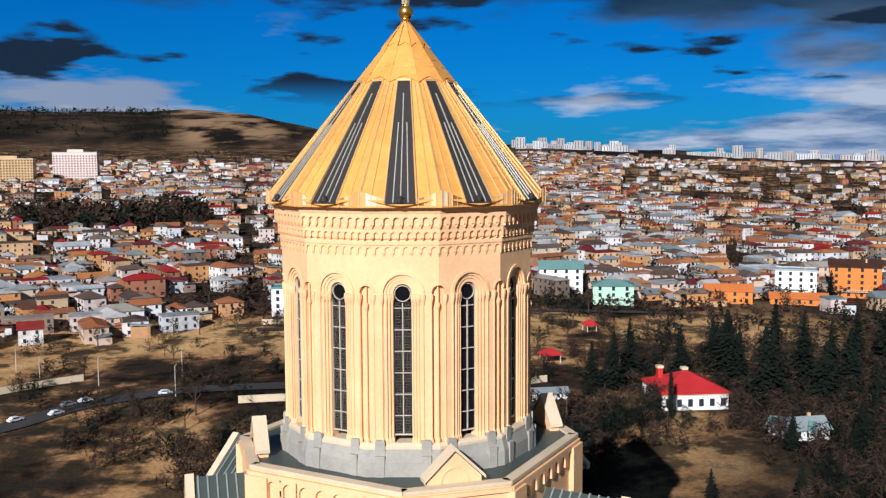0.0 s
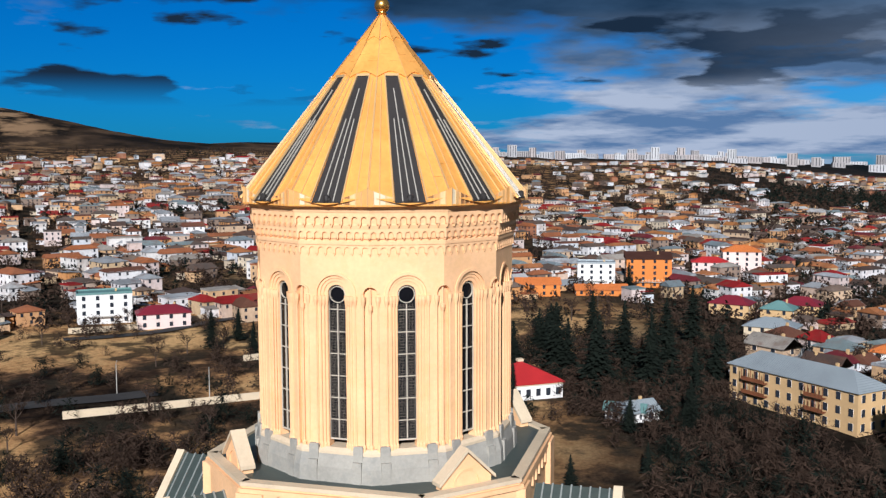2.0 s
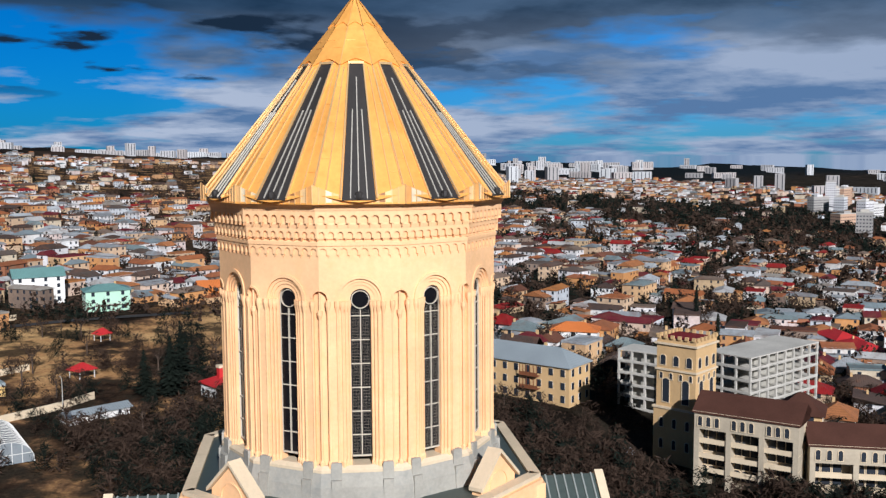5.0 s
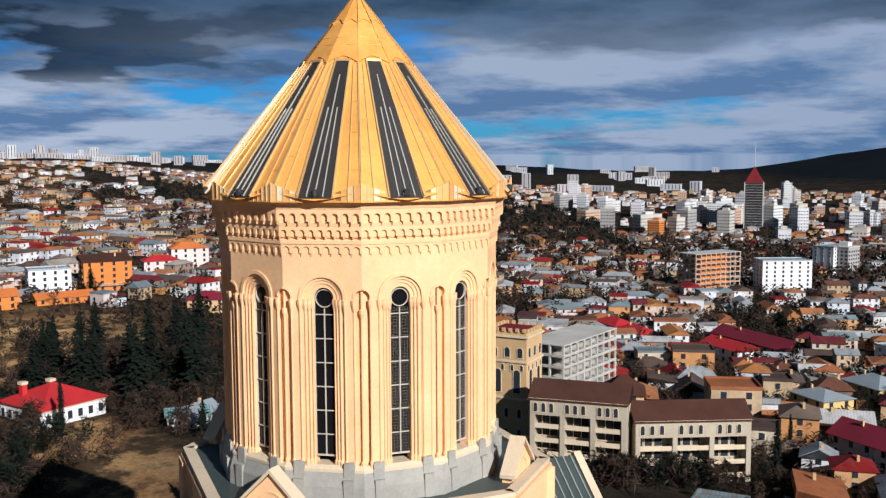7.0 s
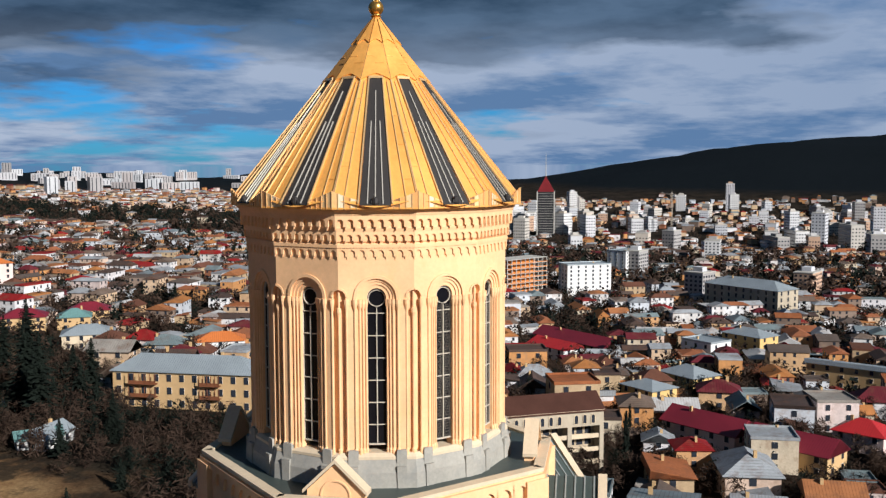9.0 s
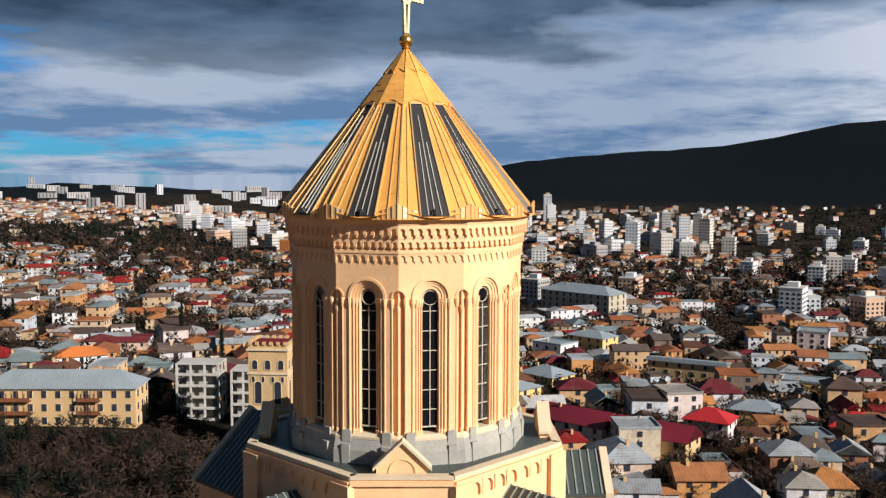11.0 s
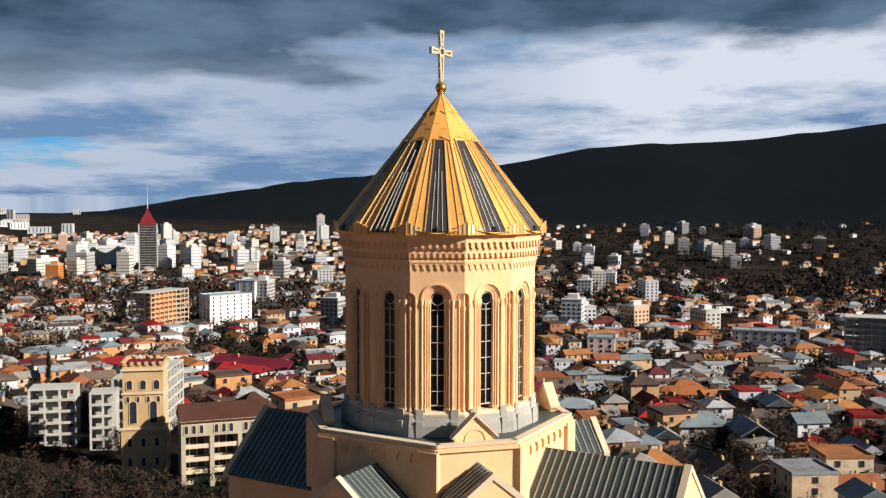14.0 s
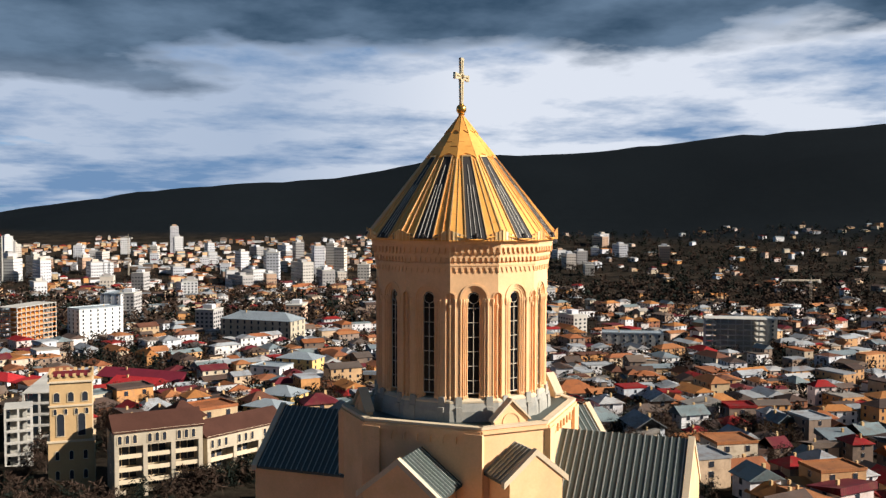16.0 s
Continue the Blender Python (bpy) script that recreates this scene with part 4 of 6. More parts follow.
def build_town():
    rng = random.Random(11)
    walls = far_mesh("far_house_walls", FAR_WALL, "plastered walls of countless distant town houses", "houses")
    roofs = far_mesh("far_house_roofs", FAR_ROOF, "rusty and grey roofs of distant town houses", "roofs")
    panes = far_mesh("far_house_windows", PANE, "dark windows of distant town houses", "windows")
    first = set()
    spots = []
    r = 130.0
    while r < 2600:
        gap = 17.0 if r < 700 else (19.0 if r < 1200 else 26.0)
        n = int(math.radians(184) * r / gap)
        for i in range(n):
            a = math.radians(-35) + math.radians(184) * (i + rng.uniform(-0.42, 0.42)) / n
            rr = r + rng.uniform(-8, 8)
            spots.append((rr * math.sin(a), rr * math.cos(a), rr))
        r += gap * 0.95
    near = 0
    for x, y, rr in spots:
        if rng.random() > density(x, y):
            continue
        z = height(x, y)
        turn = 20 + 30 * noise.noise((x / 300, y / 300, 2)) + rng.choice((0, 90, 180, 270)) + rng.uniform(-8, 8)
        if rr < 380 and near < 186:
            k = rng.randrange(len(PROTO))
            w, d, ob = PROTO[k]
            m = pose(x, y, z, 0, 0, turn)
            if k in first:
                ob = copy_thing(ob, m)
            else:
                first.add(k)
                ob.matrix_world = m
            s = rng.uniform(0.82, 1.18)
            ob.matrix_world = m @ Matrix.Diagonal((s * rng.uniform(0.9, 1.15), s * rng.uniform(0.9, 1.15), s * rng.uniform(0.92, 1.1), 1))
            near += 1
            continue
        w, d = rng.uniform(7, 21), rng.uniform(6.5, 13)
        s = rng.choice((1, 2, 2, 2, 3))
        h = s * 3.1
        kind = rng.choice(("hip", "hip", "gable", "gable", "flat"))
        m = pose(x, y, z, 0, 0, turn)
        put(walls, m, cube_v(-w / 2, w / 2, -d / 2, d / 2, -3, h), CUBE_F)
        ox, oy, rise = w / 2 + 0.6, d / 2 + 0.6, rng.uniform(1.2, 2.7)
        # low wings and sheds lean on many houses
        for k in range(rng.choice((0, 1, 1, 2, 2)) if rr < 1500 else 0):
            q = m @ pose(rng.choice((-1, 1)) * w * 0.55, rng.uniform(-0.6, 0.6) * d, 0)
            aw, ad, ah = rng.uniform(2.5, 5), rng.uniform(2.5, 5), rng.uniform(2.4, 4.5)
            put(walls, q, cube_v(-aw, aw, -ad, ad, -3, ah), CUBE_F)
            put(roofs, q, [(-aw - 0.4, -ad - 0.4, ah), (aw + 0.4, -ad - 0.4, ah), (aw + 0.4, ad + 0.4, ah + 0.9), (-aw - 0.4, ad + 0.4, ah + 0.9), (-aw - 0.4, -ad - 0.4, ah + 0.25), (aw + 0.4, -ad - 0.4, ah + 0.25), (aw + 0.4, ad + 0.4, ah + 1.15), (-aw - 0.4, ad + 0.4, ah + 1.15)],
                [(3, 2, 1, 0), (4, 5, 6, 7), (0, 1, 5, 4), (1, 2, 6, 5), (2, 3, 7, 6), (3, 0, 4, 7)])
        if kind == "flat":
            put(roofs, m, cube_v(-ox + 0.4, ox - 0.4, -oy + 0.4, oy - 0.4, h, h + 0.7), CUBE_F)
        else:
            e = max(0.5, w / 2 - d / 2) if kind == "hip" else ox
            put(roofs, m, [(-ox, -oy, h - 0.2), (ox, -oy, h - 0.2), (ox, oy, h - 0.2), (-ox, oy, h - 0.2), (-e, 0, h + rise), (e, 0, h + rise)],
                [(0, 1, 5, 4), (2, 3, 4, 5), (1, 2, 5), (3, 0, 4), (3, 2, 1, 0)])
        if rr < 1250:
            for side, length, out in ((0, w, d / 2), (180, w, d / 2), (90, d, w / 2), (-90, d, w / 2)):
                q = m @ pose(0, 0, 0, 0, 0, side)
                n = int(length / 3.6)
                for j in range(n):
                    for st in range(s):
                        if rng.random() < 0.8:
                            u = -length / 2 + length * (j + 0.5) / n
                            put(panes, q, cube_v(u - 0.55, u + 0.55, -out - 0.07, -out + 0.02, st * 3.1 + 0.9, st * 3.1 + 2.4), CUBE_F)
    for store in (walls, roofs, panes):
        close_mesh(store)


# ---- town: buildings that stand out ----
def plot(x, y, r):
    TAKEN.append((x, y, r))
    return height(x, y)


def tower_block(x, y, w, d, h, turn, wall, label, storey=3.3, group="tower blocks", top=True):
    """A tall block of flats with a row of windows on each storey."""
    z = plot(x, y, max(w, d) * 0.75)
    me = empty("tower_block", pose(x, y, z, 0, 0, turn), label, "building", group)
    part("wall", box(-w / 2, w / 2, -d / 2, d / 2, -6, h), wall, me)
    bm = bmesh.new()
    for side, length, out in ((0, w, d / 2), (180, w, d / 2), (90, d, w / 2), (-90, d, w / 2)):
        n = max(2, int(length / 3.6))
        q = pose(0, 0, 0, 0, 0, side)
        for j in range(n):
            u = -length / 2 + length * (j + 0.5) / n
            add_box(bm, u - 0.95, u + 0.95, -out - 0.10, -out + 0.02, 0, 1.7, q)
    row = mesh_of(bm, "glazing_strip", PANE)
    for s in range(int(h / storey)):
        tagged(part("glazing_strip", row, None, me), kind="stuff").matrix_basis = pose(0, 0, s * storey + 1.0)
    part("parapet", box(-w / 2 - 0.3, w / 2 + 0.3, -d / 2 - 0.3, d / 2 + 0.3, h, h + 0.8), CONCRETE, me)
    if top:
        part("roof_house", box(-w * 0.18, w * 0.18, -d * 0.25, d * 0.25, h + 0.8, h + 4.2), wall, me)
    return me


BLOCK_TONES = [(0.60, 0.59, 0.58), (0.64, 0.62, 0.59), (0.50, 0.46, 0.40), (0.53, 0.53, 0.54), (0.60, 0.52, 0.43), (0.34, 0.32, 0.30), (0.52, 0.34, 0.23), (0.62, 0.60, 0.60)]
BLOCK_WALL = material("tower_block_panels", (0.6, 0.6, 0.6), 0.85, 0, 0.15, 0.2, 0.0, BLOCK_TONES)
ORANGE_WALL = material("orange_plaster", (0.62, 0.21, 0.05), 0.85, 0, 0.4, 0.2, 0.05)
PINK_WALL = material("pale_pink_plaster", (0.72, 0.56, 0.50), 0.85, 0, 0.4, 0.15, 0.05)
MINT_WALL = material("mint_plaster", (0.42, 0.62, 0.47), 0.85, 0, 0.4, 0.15, 0.05)
YELLOW_WALL = material("yellow_plaster", (0.66, 0.44, 0.17), 0.85, 0, 0.4, 0.2, 0.05)
ORANGE_ROOF = material("orange_roof_sheet", (0.58, 0.17, 0.04), 0.55, 0, 0.4, 0.2, 0.05, seams=0.75)
TEAL_ROOF = material("teal_roof_sheet", (0.14, 0.26, 0.24), 0.5, 0, 0.4, 0.25, 0.05, seams=0.75)
DARK_BLOCK = material("dark_glazed_wall", (0.035, 0.034, 0.036), 0.7, 0, 0.4, 0.3, 0.0)
DEEP_RED = material("dark_red_roof_sheet", (0.16, 0.018, 0.02), 0.6, 0, 0.3, 0.3, 0.05)
MAROON_ROOF = material("maroon_roof_sheet", (0.20, 0.018, 0.03), 0.5, 0, 0.4, 0.3, 0.05, seams=0.75)


def merlons(parent, w, d, z):
    tooth = mesh_of(box(-0.45, 0.45, -0.25, 0.25, 0, 0.9), "merlon", SAND_WALL)
    for side, length, out in ((0, w, d / 2), (180, w, d / 2), (90, d, w / 2), (-90, d, w / 2)):
        n = int(length / 1.8)
        for i in range(n):
            part("merlon", tooth, None, parent).matrix_basis = pose(0, 0, 0, 0, 0, side) @ pose(-length / 2 + length * (i + 0.5) / n, -out + 0.2, z)


def arch_window(w, h):
    key = ("arch", w, h)
    if key not in WIN:
        bm = bmesh.new()
        arch_ring(bm, w / 2 + 0.15, w / 2, 0, h - w / 2, -0.16, 0.02)
        add_box(bm, -w / 2 - 0.2, w / 2 + 0.2, -0.2, 0.02, -0.15, 0)
        n = len(bm.faces)
        add_prism(bm, arch_shape(w / 2, 0, h - w / 2, 8), -0.06, 0.02)
        for i, f in enumerate(bm.faces):
            f.material_index = 1 if i >= n else 0
        me = mesh_of(bm, "window", PALE_STONE)
        me.materials.append(PANE)
        WIN[key] = me
    return WIN[key]


def castle_hotel():
    """Sand-coloured tower with battlements and two brown-roofed wings with loggias."""
    x, y, turn = 150, 89.5, 12
    z = plot(151, 80, 32)
    plot(160, 48, 28)
    me = empty("castle_hotel_tower", pose(x, y, z, 0, 0, turn), "square sand-coloured tower with battlements and arched windows", "tower")
    w, h = 11.0, 32.5
    part("lower_wall", box(-w / 2 - 0.5, w / 2 + 0.5, -w / 2 - 0.5, w / 2 + 0.5, -3, 14.5), SAND_WALL, me)
    part("upper_wall", box(-w / 2, w / 2, -w / 2, w / 2, 14.5, h), SAND_WALL, me)
    for zz, o in ((14.3, 0.8), (24.2, 0.35), (h - 1.6, 0.5)):
        part("string_course", box(-w / 2 - o, w / 2 + o, -w / 2 - o, w / 2 + o, zz, zz + 0.5), PALE_STONE, me)
    part("roof_deck", box(-w / 2 + 0.6, w / 2 - 0.6, -w / 2 + 0.6, w / 2 - 0.6, h, h + 0.12), DEEP_RED, me)
    merlons(me, w + 0.8, w + 0.8, h)
    for side in (0, 90, 180, 270):
        for zz, n, ww, hh, o in ((4.0, 3, 1.0, 2.4, 0.5), (9.5, 3, 1.0, 2.4, 0.5), (16.0, 2, 1.9, 6.2, 0), (22.0, 4, 0.8, 1.6, 0), (25.6, 3, 1.5, 2.6, 0)):
            for i in range(n):
                u = -w / 2 + w * (i + 0.5) / n
                part("window", arch_window(ww, hh), None, me).matrix_basis = pose(0, 0, 0, 0, 0, side) @ pose(u, -w / 2 - o - 0.005, zz)

    def wing(cx, cy, length, depth, ang, lift, label):
        zz = min(height(cx, cy), z) + lift
        wg = empty("hotel_wing", pose(cx, cy, zz, 0, 0, ang), label, "building", "hotel wings")
        part("wall", box(-length / 2, length / 2, -depth / 2 + 3.4, depth / 2, -8, 13.6), WING_WALL, wg)
        part("upper_storey", box(-length / 2, length / 2, -depth / 2, -depth / 2 + 3.5, 9.6, 13.6), WING_WALL, wg)
        part("cornice", box(-length / 2 - 0.3, length / 2 + 0.3, -depth / 2 - 0.3, depth / 2 + 0.3, 13.4, 13.9), PALE_STONE, wg)
        part("roof", roof_bm("gable", length, depth, 3.6, 0.5), BROWN_ROOF, wg, "brown tiled roof").matrix_basis = pose(0, 0, 13.8)
        for s in (-1, 1):
            part("gable_wall", prism([(-depth / 2, 13.5), (depth / 2, 13.5), (0, 17.3)], -0.4, 0.4), WING_WALL, wg).matrix_basis = pose(s * (length / 2 - 0.4), 0, 0, 0, 0, 90)
        bays = 3
        for i in range(bays + 1):
            part("buttress", box(-0.6, 0.6, -depth / 2 - 0.1, -depth / 2 + 3.5, -8, 9.6), WING_WALL, wg).matrix_basis = pose(-length / 2 + 0.6 + (length - 1.2) * i / bays, 0, 0)
        for f in (-0.8, 2.6, 6.2):
            part("balcony_slab", box(-length / 2, length / 2, -depth / 2 + 0.2, -depth / 2 + 3.5, f, f + 0.3), PALE_STONE, wg)
            part("balustrade", box(-length / 2, length / 2, -depth / 2 + 0.2, -depth / 2 + 0.35, f + 0.3, f + 1.2), PALE_STONE, wg)
        for i in range(12):
            if i % 4 == 3:
                continue
            part("window", arch_window(1.0, 2.3), None, wg).matrix_basis = pose(-length / 2 + length * (i + 0.7) / 12, -depth / 2 - 0.005, 10.4)
            # panes are widened so dark glass stands in for shade in the loggias
            for f in (-2.6, 0.2, 3.6, 6.6):
                part("window", arch_window(1.9, 2.6), None, wg).matrix_basis = pose(-length / 2 + length * (i + 0.7) / 12, -depth / 2 + 3.4 - 0.005, f)
        for s in (-1, 1):
            for f in (1.5, 6.0, 10.4):
                part("window", arch_window(1.1, 2.3), None, wg).matrix_basis = pose(0, 0, 0, 0, 0, 90 * s) @ pose(0, -length / 2 - 0.005, f)
        return wg

    wing(145.8, 66.0, 24, 12, -69, 4.6, "three-storey sand-coloured wing with loggias and a brown roof")
    wing(161.8, 45.2, 29, 12, -47, 1.8, "long sand-coloured wing with paired windows and a brown roof")
    # link with a hipped roof between the wings
    house("hotel_pavilion", pose(156, 60, z + 0.5, 0, 0, -60), 10, 10, 6, "hip", 3.6, SAND_WALL, BROWN_ROOF, "sand-coloured pavilion with a hipped brown roof", "building", chimney=False)


def concrete_frame(x, y, w, d, storeys, turn, label, infill=None):
    """A raw concrete frame of an unfinished building: slabs, columns and a few infill walls."""
    z = plot(x, y, max(w, d) * 0.7)
    me = empty("concrete_frame_building", pose(x, y, z, 0, 0, turn), label, "building", "unfinished buildings")
    for s in range(storeys + 1):
        part("floor_slab", box(-w / 2, w / 2, -d / 2, d / 2, s * 3.6 - 0.25, s * 3.6 + 0.1), CONCRETE, me)
    n = max(2, int(w / 4.5))
    k = max(2, int(d / 5))
    for i in range(n + 1):
        for j in range(k + 1):
            if 0 < i < n and 0 < j < k:
                continue
            part("column", box(-0.3, 0.3, -0.3, 0.3, -2, storeys * 3.6), CONCRETE, me).matrix_basis = pose(-w / 2 + 0.35 + (w - 0.7) * i / n, -d / 2 + 0.35 + (d - 0.7) * j / k, 0)
    # the default grey puts the shade inside the open floors into the core's colour
    part("core_wall", box(-w * 0.3, w * 0.3, -d * 0.25, d * 0.25, 0, storeys * 3.6), infill or GREY_STONE, me)
    for s in range(storeys):
        part("parapet_wall", box(-w / 2, w / 2, -d / 2, -d / 2 + 0.15, s * 3.6, s * 3.6 + 0.6), infill or CONCRETE, me)
        part("parapet_wall", box(-w / 2, -w / 2 + 0.15, -d / 2 + 0.2, d / 2, s * 3.6, s * 3.6 + 0.6), infill or CONCRETE, me)


def special(name, x, y, turn, w, d, s, kind, rise, wall, roof, label, **more):
    z = plot(x, y, max(w, d) * 0.62 + 3)
    return house(name, pose(x, y, z, 0, 0, turn), w, d, s, kind, rise, wall, roof, label, **more)


def polytunnel(x, y, w, length, turn):
    """An arched greenhouse: bent pipes, ridge rails and a milky film, with a framed front."""
    z = plot(x, y, 16)
    me = empty("polytunnel_greenhouse", pose(x, y, z, 0, 0, turn), "arched greenhouse of pale pipes covered with milky film", "greenhouse")
    rise = 5.4
    bow = [(w / 2 * math.cos(radians(a)), rise * math.sin(radians(a)) ** 0.8) for a in range(0, 181, 15)]
    pipe = bmesh.new()
    loops = [[pipe.verts.new((u * k, v, h * k)) for k, v in ((1.0, -0.09), (1.025, -0.09), (1.025, 0.09), (1.0, 0.09))] for u, h in bow]
    for a, b in zip(loops, loops[1:]):
        for i in range(4):
            pipe.faces.new((a[i], a[(i + 1) % 4], b[(i + 1) % 4], b[i]))
    pipe = mesh_of(pipe, "bow", FRAME_WHITE)
    n = 14
    for i in range(n + 1):
        part("bow", pipe, None, me).matrix_basis = pose(0, -length / 2 + length * i / n, 0)
    bm = bmesh.new()
    rows = [[bm.verts.new((u * 0.985, v, h * 0.985)) for u, h in bow] for v in (-length / 2, length / 2)]
    for k in range(len(bow) - 1):
        bm.faces.new((rows[0][k], rows[0][k + 1], rows[1][k + 1], rows[1][k]))
    bmesh.ops.solidify(bm, geom=bm.faces[:], thickness=0.03)
    part("film", bm, FILM, me, "milky plastic film")
    for u, h in (bow[3], bow[6], bow[9]):
        part("purlin", bar((u, -length / 2, h), (u, length / 2, h), 0.12, 0.12), FRAME_WHITE, me)
    for v in (-length / 2, length / 2):
        gable = part("gable_film", prism(bow, -0.02, 0.02), FILM, me)
        gable.matrix_basis = pose(0, v, 0)
        for u in (-3.6, -1.3, 1.3, 3.6):
            part("mullion", box(u - 0.08, u + 0.08, -0.1, 0.1, 0, rise * (1 - (2 * u / w) ** 2) ** 0.5), FRAME_WHITE, gable)
        part("rail", box(-w * 0.46, w * 0.46, -0.1, 0.1, 2.2, 2.35), FRAME_WHITE, gable)


FILM = material("milky_film", (0.20, 0.22, 0.23), 0.5, 0, 0.8, 0.35, 0.05)


def build_landmarks():
    castle_hotel()
    concrete_frame(209, 108.5, 38, 15, 6, 4, "long white concrete block with open loggias and a flat roof")
    concrete_frame(177, 128, 14, 10, 5, -75, "unfinished concrete frame house with open floors")
    concrete_frame(177, 112, 8, 10, 5, -75, "narrow unfinished concrete frame beside the castle tower")
    concrete_frame(592, 230, 44, 18, 8, -21, "orange-infilled concrete frame block under construction", ORANGE_WALL)
    concrete_frame(480, -258, 40, 18, 7, 70, "pale concrete frame block with open floors")
    # long three-storey house with a silver roof
    z = plot(152, 160, 30)
    long_house = house("long_house", pose(152, 160, z, 0, 0, -73), 46, 13, 3, "hip", 4.0, SAND_WALL, SILVER_ROOF, "long three-storey sandstone house with a silver hipped roof and wooden balconies", win=(1.2, 1.9), step=3.9, storey=4.0)
    for u, ww in ((-12.5, 9.0), (9.5, 6.5)):
        for f in (3.9, 7.9):
            b = part("balcony", box(-ww / 2, ww / 2, -8.2, -6.5, f, f + 0.25), WOOD, long_house, "dark reddish wooden balcony")
            b.matrix_basis = pose(u, 0, 0)
            part("parapet", box(-ww / 2, ww / 2, -8.2, -8.1, f + 0.25, f + 1.2), WOOD, b)
            for i in range(6):
                part("post", box(-0.08, 0.08, -8.2, -8.05, f + 0.25, f + 3.4), WOOD, b).matrix_basis = pose(-ww / 2 + 0.1 + (ww - 0.2) * i / 5, 0, 0)
    # white villa with a red roof in the park
    special("outbuilding", 97, 164, -32, 11, 6, 1, "gable", 1.4, WHITE_WALL, TEAL_ROOF, "small white outbuilding with a pale green roof in the garden", win=(0.9, 1.2), step=2.2)
    plot(78, 153, 12)
    plot(74, 179, 15)
    villa = special("villa", 76, 198, 6, 20, 20, 1, "hip", 4.4, WHITE_WALL, RED_ROOF, "white villa with a bright red hipped roof and two chimneys", win=(1.2, 2.0), storey=4.9, step=3.2, chimney=False)
    part("cornice", box(-10.3, 10.3, -10.3, 10.3, 4.1, 4.45), PALE_STONE, villa)
    for u, v in ((-6.5, 4.0), (0.2, 1.0)):
        stack = part("chimney", box(-0.8, 0.8, -0.8, 0.8, 5.5, 9.6), RED_ROOF, villa)
        stack.matrix_basis = pose(u, v, 0)
        part("chimney_cap", box(-1.0, 1.0, -1.0, 1.0, 9.6, 10.4), PALE_STONE, stack)
    special("pink_house", 287, 428, -25, 22, 14, 5, "hip", 3.0, PINK_WALL, ORANGE_ROOF, "tall pale pink house with an orange roof and balconies", balcony=True)
    special("town_house", 262, 420, -25, 20, 12, 3, "hip", 2.5, PINK_WALL, RED_ROOF, "pale pink house with a red roof")
    special("brick_block", 210, 392, -20, 24, 14, 5, "shed", 2.5, ORANGE_WALL, BROWN_ROOF, "orange brick block with a dark pitched roof", balcony=True)
    special("white_block", 183, 400, -20, 20, 13, 4, "flat", 0.5, WHITE_WALL, SILVER_ROOF, "white four-storey block with a flat roof", balcony=True)
    special("white_house", -65, 338, 8, 22, 13, 4, "flat", 0.5, WHITE_WALL, TEAL_ROOF, "white four-storey house with terraces", balcony=True)
    special("white_house", -40, 322, 8, 21, 11, 2, "hip", 2.6, PINK_WALL, MAROON_ROOF, "pale house with a dark red roof behind a long garden wall")
    special("green_house", 62, 402, -5, 22, 13, 4, "gable", 3.4, WHITE_WALL, TEAL_ROOF, "white house with a green gabled roof", balcony=True)
    special("mint_house", 83, 366, -8, 19, 12, 3, "hip", 2.2, MINT_WALL, TEAL_ROOF, "mint green three-storey house with balconies", balcony=True)
    special("orange_house", 140, 372, -12, 22, 12, 2, "gable", 2.6, ORANGE_WALL, ORANGE_ROOF, "low orange house with an orange roof")
    special("orange_house", 172, 366, -14, 26, 10, 1, "gable", 2.2, ORANGE_WALL, ORANGE_ROOF, "long low orange house beside the road")
    special("town_hall", 600, 62, 62, 60, 22, 4, "hip", 5, WING_WALL, SILVER_ROOF, "large cream hall with a grey hipped roof", win=(1.4, 2.4), storey=4.2, step=6)
    special("white_block", 628, 190, -48, 36, 18, 8, "flat", 0.5, WHITE_WALL, SILVER_ROOF, "white seven-storey block of flats", step=5.5)
    special("white_block", 800, 207, -15, 34, 20, 8, "flat", 0.5, WHITE_WALL, SILVER_ROOF, "white block of flats with stepped roof", step=5.5)
    special("white_house", 366, 44, 62, 17, 14, 3, "flat", 0.5, WHITE_WALL, SILVER_ROOF, "white cube house with a flat roof")
    special("town_house", 400, 30, 62, 22, 14, 3, "hip", 2.6, YELLOW_WALL, SILVER_ROOF, "yellow house with a silver hipped roof")
    special("town_house", 296, 36, 58, 18, 14, 2, "hip", 3.0, YELLOW_WALL, SILVER_ROOF, "cream two-storey house with a pale hipped roof")
    special("brick_house", 250, 40, 60, 15, 12, 3, "hip", 2.0, YELLOW_WALL, SILVER_ROOF, "ochre house with a bare side wall and a pale roof")
    special("long_block", 340, -20, 78, 34, 10, 3, "shed", 1.4, SAND_WALL, SILVER_ROOF, "long dark block with a grey sheet roof")
    special("pink_block", 459, -83, 80, 16, 14, 4, "flat", 0.5, PINK_WALL, SILVER_ROOF, "plain pale pink block with a blank wall")
    special("long_block", 520, -200, 75, 42, 16, 4, "flat", 0.5, CONCRETE, SILVER_ROOF, "long grey concrete block with a flat roof", step=5.5)
    special("long_block", 528, -290, 75, 38, 16, 7, "flat", 0.5, GREY_STONE, SILVER_ROOF, "dark concrete block of flats", step=5.5)
    special("town_house", 214, 12, 66, 26, 12, 2, "gable", 3.6, PINK_WALL, MAROON_ROOF, "house with a broad maroon sheet roof")
    special("town_house", 205, -14, 70, 24, 12, 2, "gable", 3.6, SAND_WALL, MAROON_ROOF, "house with a long maroon sheet roof")
